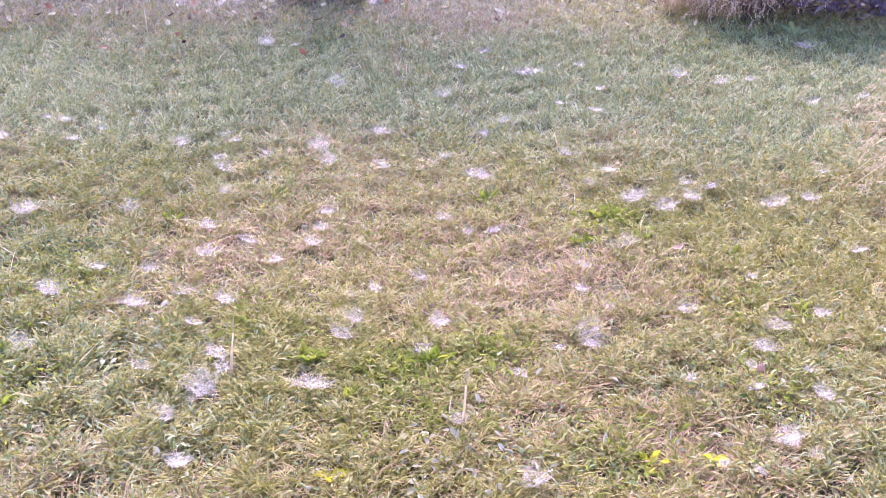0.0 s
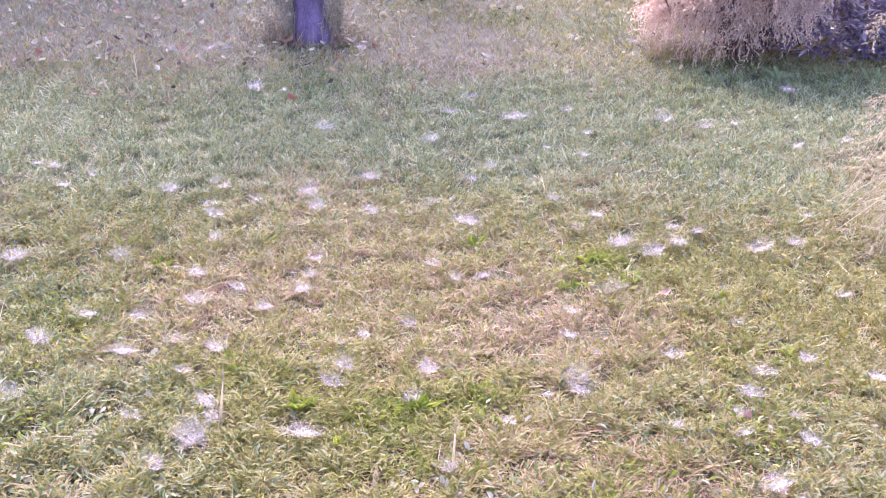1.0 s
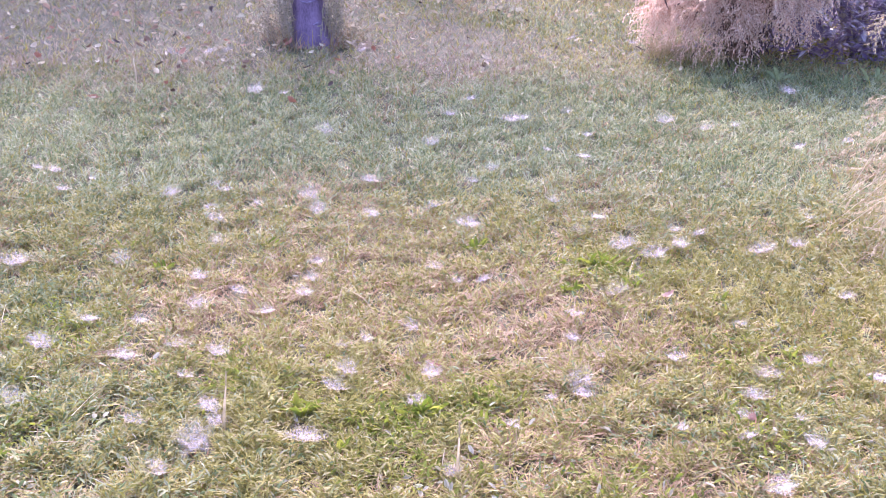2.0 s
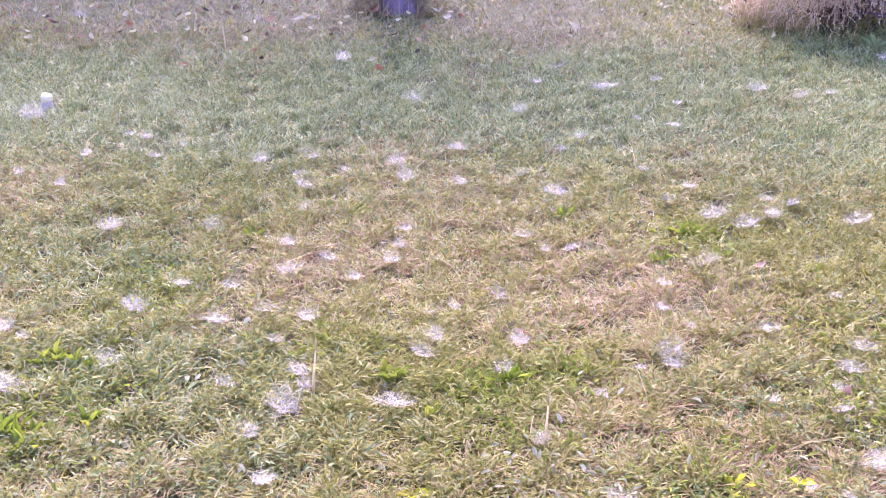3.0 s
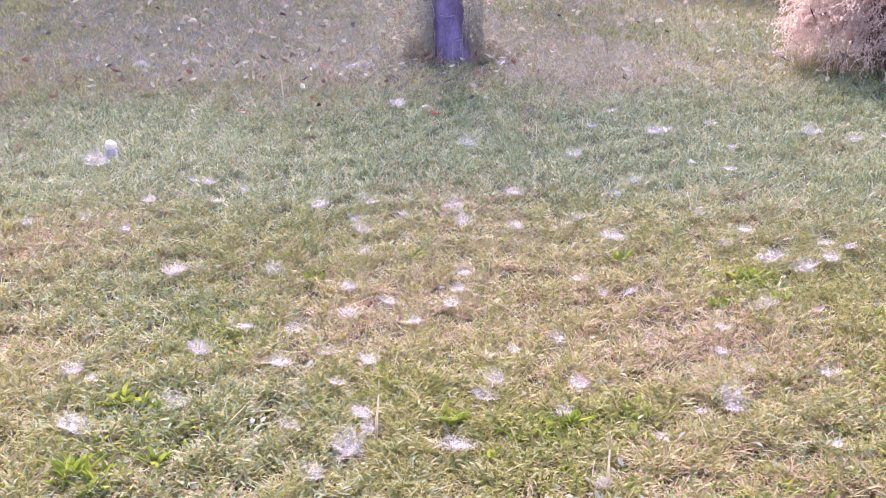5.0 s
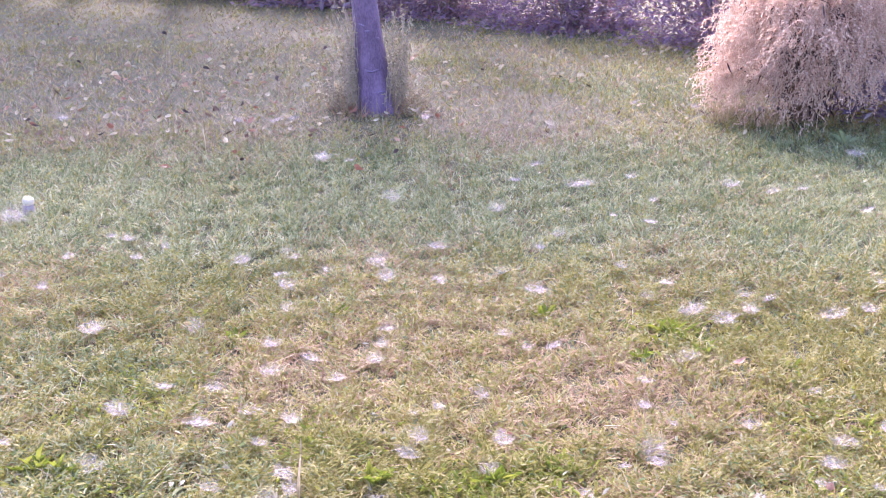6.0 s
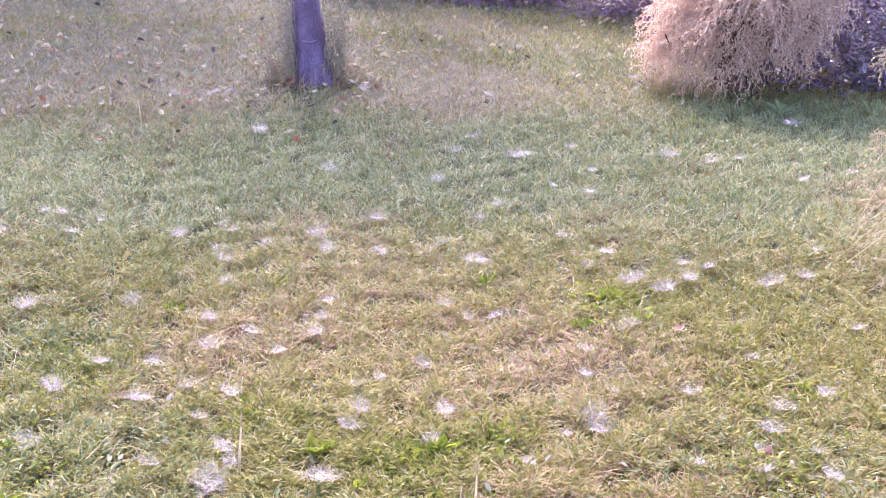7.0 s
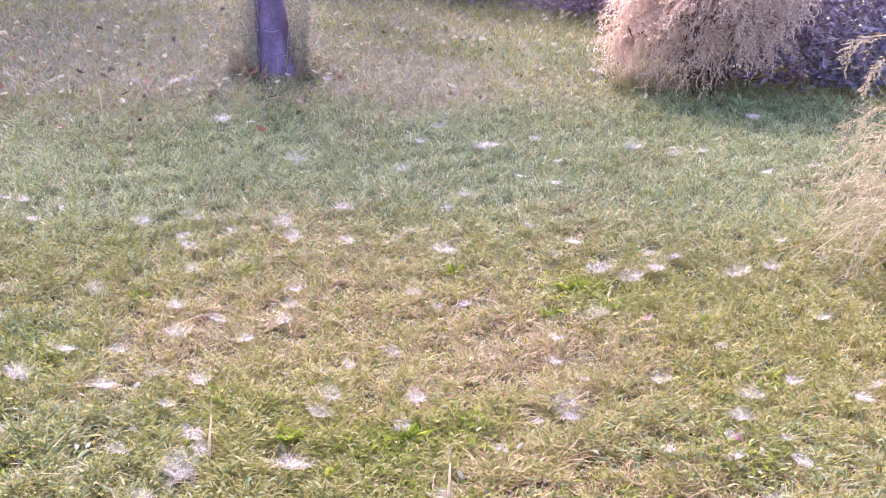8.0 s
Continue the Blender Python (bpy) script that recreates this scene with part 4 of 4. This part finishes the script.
MIDDLE_WEBS = (
    (-1.42, 3.20, 0.080), (-0.162, 3.193, 0.071), (1.42, 3.23, 0.048), (1.18, 3.26, 0.079), (0.57, 3.29, 0.035),
    (0.795, 3.278, 0.071), (-0.813, 3.285, 0.089), (-0.549, 3.316, 0.071), (-0.188, 3.363, 0.047), (-0.684, 3.368, 0.064),
    (-1.079, 3.376, 0.092), (-0.111, 3.406, 0.055), (0.500, 3.423, 0.056), (0.015, 3.506, 0.065), (1.034, 3.529, 0.051),
    (-0.823, 3.547, 0.063), (-0.983, 3.551, 0.059), (0.532, 3.611, 0.071), (-0.445, 3.625, 0.080), (-0.665, 3.689, 0.086),
    (1.45, 3.77, 0.063), (-0.555, 3.799, 0.066), (-0.338, 3.790, 0.070), (0.69, 3.82, 0.110), (0.167, 3.901, 0.053),
    (-0.320, 3.918, 0.049), (0.261, 3.916, 0.058), (-0.707, 3.929, 0.073), (0.094, 4.037, 0.064), (-1.365, 4.069, 0.109),
    (-0.318, 4.083, 0.070), (-1.002, 4.094, 0.083), (0.889, 4.188, 0.106), (1.287, 4.231, 0.109),
)
FAR_WEBS = (
    (1.44, 4.30, 0.076), (0.792, 4.286, 0.108), (0.999, 4.287, 0.079), (-0.699, 4.300, 0.069), (1.100, 4.412, 0.061),
    (0.646, 4.441, 0.075), (1.013, 4.458, 0.056), (0.229, 4.512, 0.112), (-1.708, 4.547, 0.081), (-0.750, 4.572, 0.088),
    (0.74, 4.60, 0.057), (1.58, 4.61, 0.043), (-2.15, 4.63, 0.070), (-0.145, 4.631, 0.078), 
    (-1.930, 4.691, 0.050), (-0.359, 4.686, 0.084), (-0.794, 4.703, 0.064), (0.101, 4.740, 0.079), (-0.611, 4.766, 0.048),
    (0.591, 4.816, 0.076), (-0.986, 4.896, 0.094), (-0.409, 4.891, 0.098), (-1.439, 4.939, 0.063), (-0.771, 4.938, 0.072),
    (-1.734, 4.956, 0.064), (-0.811, 5.025, 0.062), (0.27, 5.10, 0.056), (-1.355, 5.102, 0.047), (-0.168, 5.107, 0.091),
    (-1.553, 5.226, 0.072), (-1.636, 5.268, 0.055), (0.364, 5.296, 0.077),
)
SHADE_WEBS = (
    (0.801, 5.506, 0.073), (-2.21, 5.62, 0.158), (0.640, 5.627, 0.050), (1.86, 5.71, 0.072), (0.097, 5.751, 0.095),
    (2.13, 5.83, 0.074), (0.867, 5.915, 0.059), (-0.425, 5.988, 0.105), (1.497, 6.078, 0.082), (1.658, 6.141, 0.076),
    (0.537, 6.238, 0.157), (1.312, 6.230, 0.125), (0.20, 6.34, 0.083), (0.82, 6.42, 0.077), (0.323, 6.722, 0.103),
    (-0.72, 6.82, 0.059), (-0.883, 6.900, 0.113), (2.17, 6.97, 0.110), (0.48, 7.84, 0.093), (0.83, 7.94, 0.060),
    (-1.33, 8.07, 0.114), (-1.583, 8.063, 0.124), (-2.79, 8.14, 0.110), (-0.34, 8.15, 0.085),
    (-1.237, 8.117, 0.107), (-2.469, 8.311, 0.084), (1.52, 8.55, 0.093), (1.10, 8.67, 0.075),
)


def web(seed):
    """A small sheet web a unit wide: a sagging gauze and the threads that hold it."""
    g = np.random.default_rng(seed)
    thing = tagged(new("spider_web"), "white dewy sheet web slung over the grass tips", "spider web", "spider webs on the lawn")
    stretch = g.uniform(0.4, 0.95)
    edge = 0.5 * np.clip(1 + 0.34 * np.sin(np.arange(16) * (0.8 + 0.13 * seed) + seed) + g.normal(0, 0.24, 16), 0.35, 1.5)
    sag, tip = g.uniform(0.10, 0.30), g.uniform(-0.2, 0.2, 2)

    def surface(r, k):
        a = 2 * math.pi * k / 16
        q = edge[k % 16] * r
        x, y = q * math.cos(a), q * math.sin(a) * stretch
        return np.array([x, y, sag * (r * r - 0.6) + tip[0] * x + tip[1] * y])

    bm = bmesh.new()
    mid = bm.verts.new(surface(0, 0))
    rings = [[bm.verts.new(surface(r, k) + g.normal(0, 0.03, 3)) for k in range(16)] for r in (0.3, 0.55, 0.78, 1.0)]
    for k in range(16):
        bm.faces.new((mid, rings[0][k], rings[0][(k + 1) % 16]))
        for a, b in zip(rings, rings[1:]):
            bm.faces.new((a[k], b[k], b[(k + 1) % 16], a[(k + 1) % 16]))
    part("sheet", bm, M_SHEET, thing)
    v = []
    for i in range(230):
        k = int(g.integers(0, 16))
        w = g.uniform(0.003, 0.008)
        if i % 10 < 2:  # guard threads that rise to the grass tips
            p = surface(g.uniform(0.2, 0.9), k)
            q = surface(g.uniform(0.7, 1.45), k + int(g.integers(-1, 2))) + np.array([0, 0, g.uniform(-0.1, 0.6)])
        elif i % 10 < 5:  # the near lip, where many threads run side by side
            k = 12 + int(g.integers(-2, 3))
            p = surface(g.uniform(0.75, 1.0), k - 1 - int(g.integers(0, 3)))
            q = surface(g.uniform(0.75, 1.0), k + 1 + int(g.integers(0, 3)))
            lift = np.array([0, 0, g.normal(0.02, 0.04)])
            p, q, w = p + lift, q + lift, g.uniform(0.006, 0.013)
        elif i % 10 < 8:  # strands drawn across from side to side
            r = g.uniform(0.3, 1.15)
            p = surface(r, 8 + int(g.integers(-3, 4)))
            q = surface(r * g.uniform(0.8, 1.2), int(g.integers(-3, 4)) % 16)
            lift = np.array([0, 0, g.uniform(-0.03, 0.16)])
            p, q = p + lift, q + lift
        else:
            p = surface(g.uniform(0.5, 1.25), k)
            q = surface(g.uniform(0.5, 1.25), k + int(g.integers(3, 13)))
            lift = np.array([0, 0, g.uniform(-0.05, 0.3)])
            p, q = p + lift, q + lift * 0.5
        side = np.cross(q - p, (0, 0, 1))
        side = side / (np.linalg.norm(side) + 1e-6) * w + np.array([0, 0, w * 0.7])
        bow = (p + q) / 2 - np.array([0, 0, 0.05 * np.linalg.norm(q - p)])
        v.append([p - side * 0.5, p + side * 0.5, bow + side * 0.5, bow - side * 0.5, q + side * 0.3, q - side * 0.3])
    part("thread_net", many("thread_net", np.array(v), ((0, 1, 2, 3), (3, 2, 4, 5)), M_THREAD), None, thing)
    return thing


models = [web(s) for s in range(12)]
web_rng = random.Random(5)
count = 0
for zone in (NEAR_WEBS, MIDDLE_WEBS, FAR_WEBS, SHADE_WEBS):
    for x, y, width in zone:
        m = Matrix.LocRotScale((x, y, 0.01), Euler((web_rng.uniform(-0.1, 0.45), web_rng.uniform(-0.25, 0.25), web_rng.uniform(-0.5, 0.5))), (width, width, width * web_rng.uniform(0.8, 1.3)))
        if count < len(models):
            models[count].matrix_basis = m
        else:
            ob = copy_thing(models[count % len(models)], m)
            ob.matrix_basis = m
        count += 1
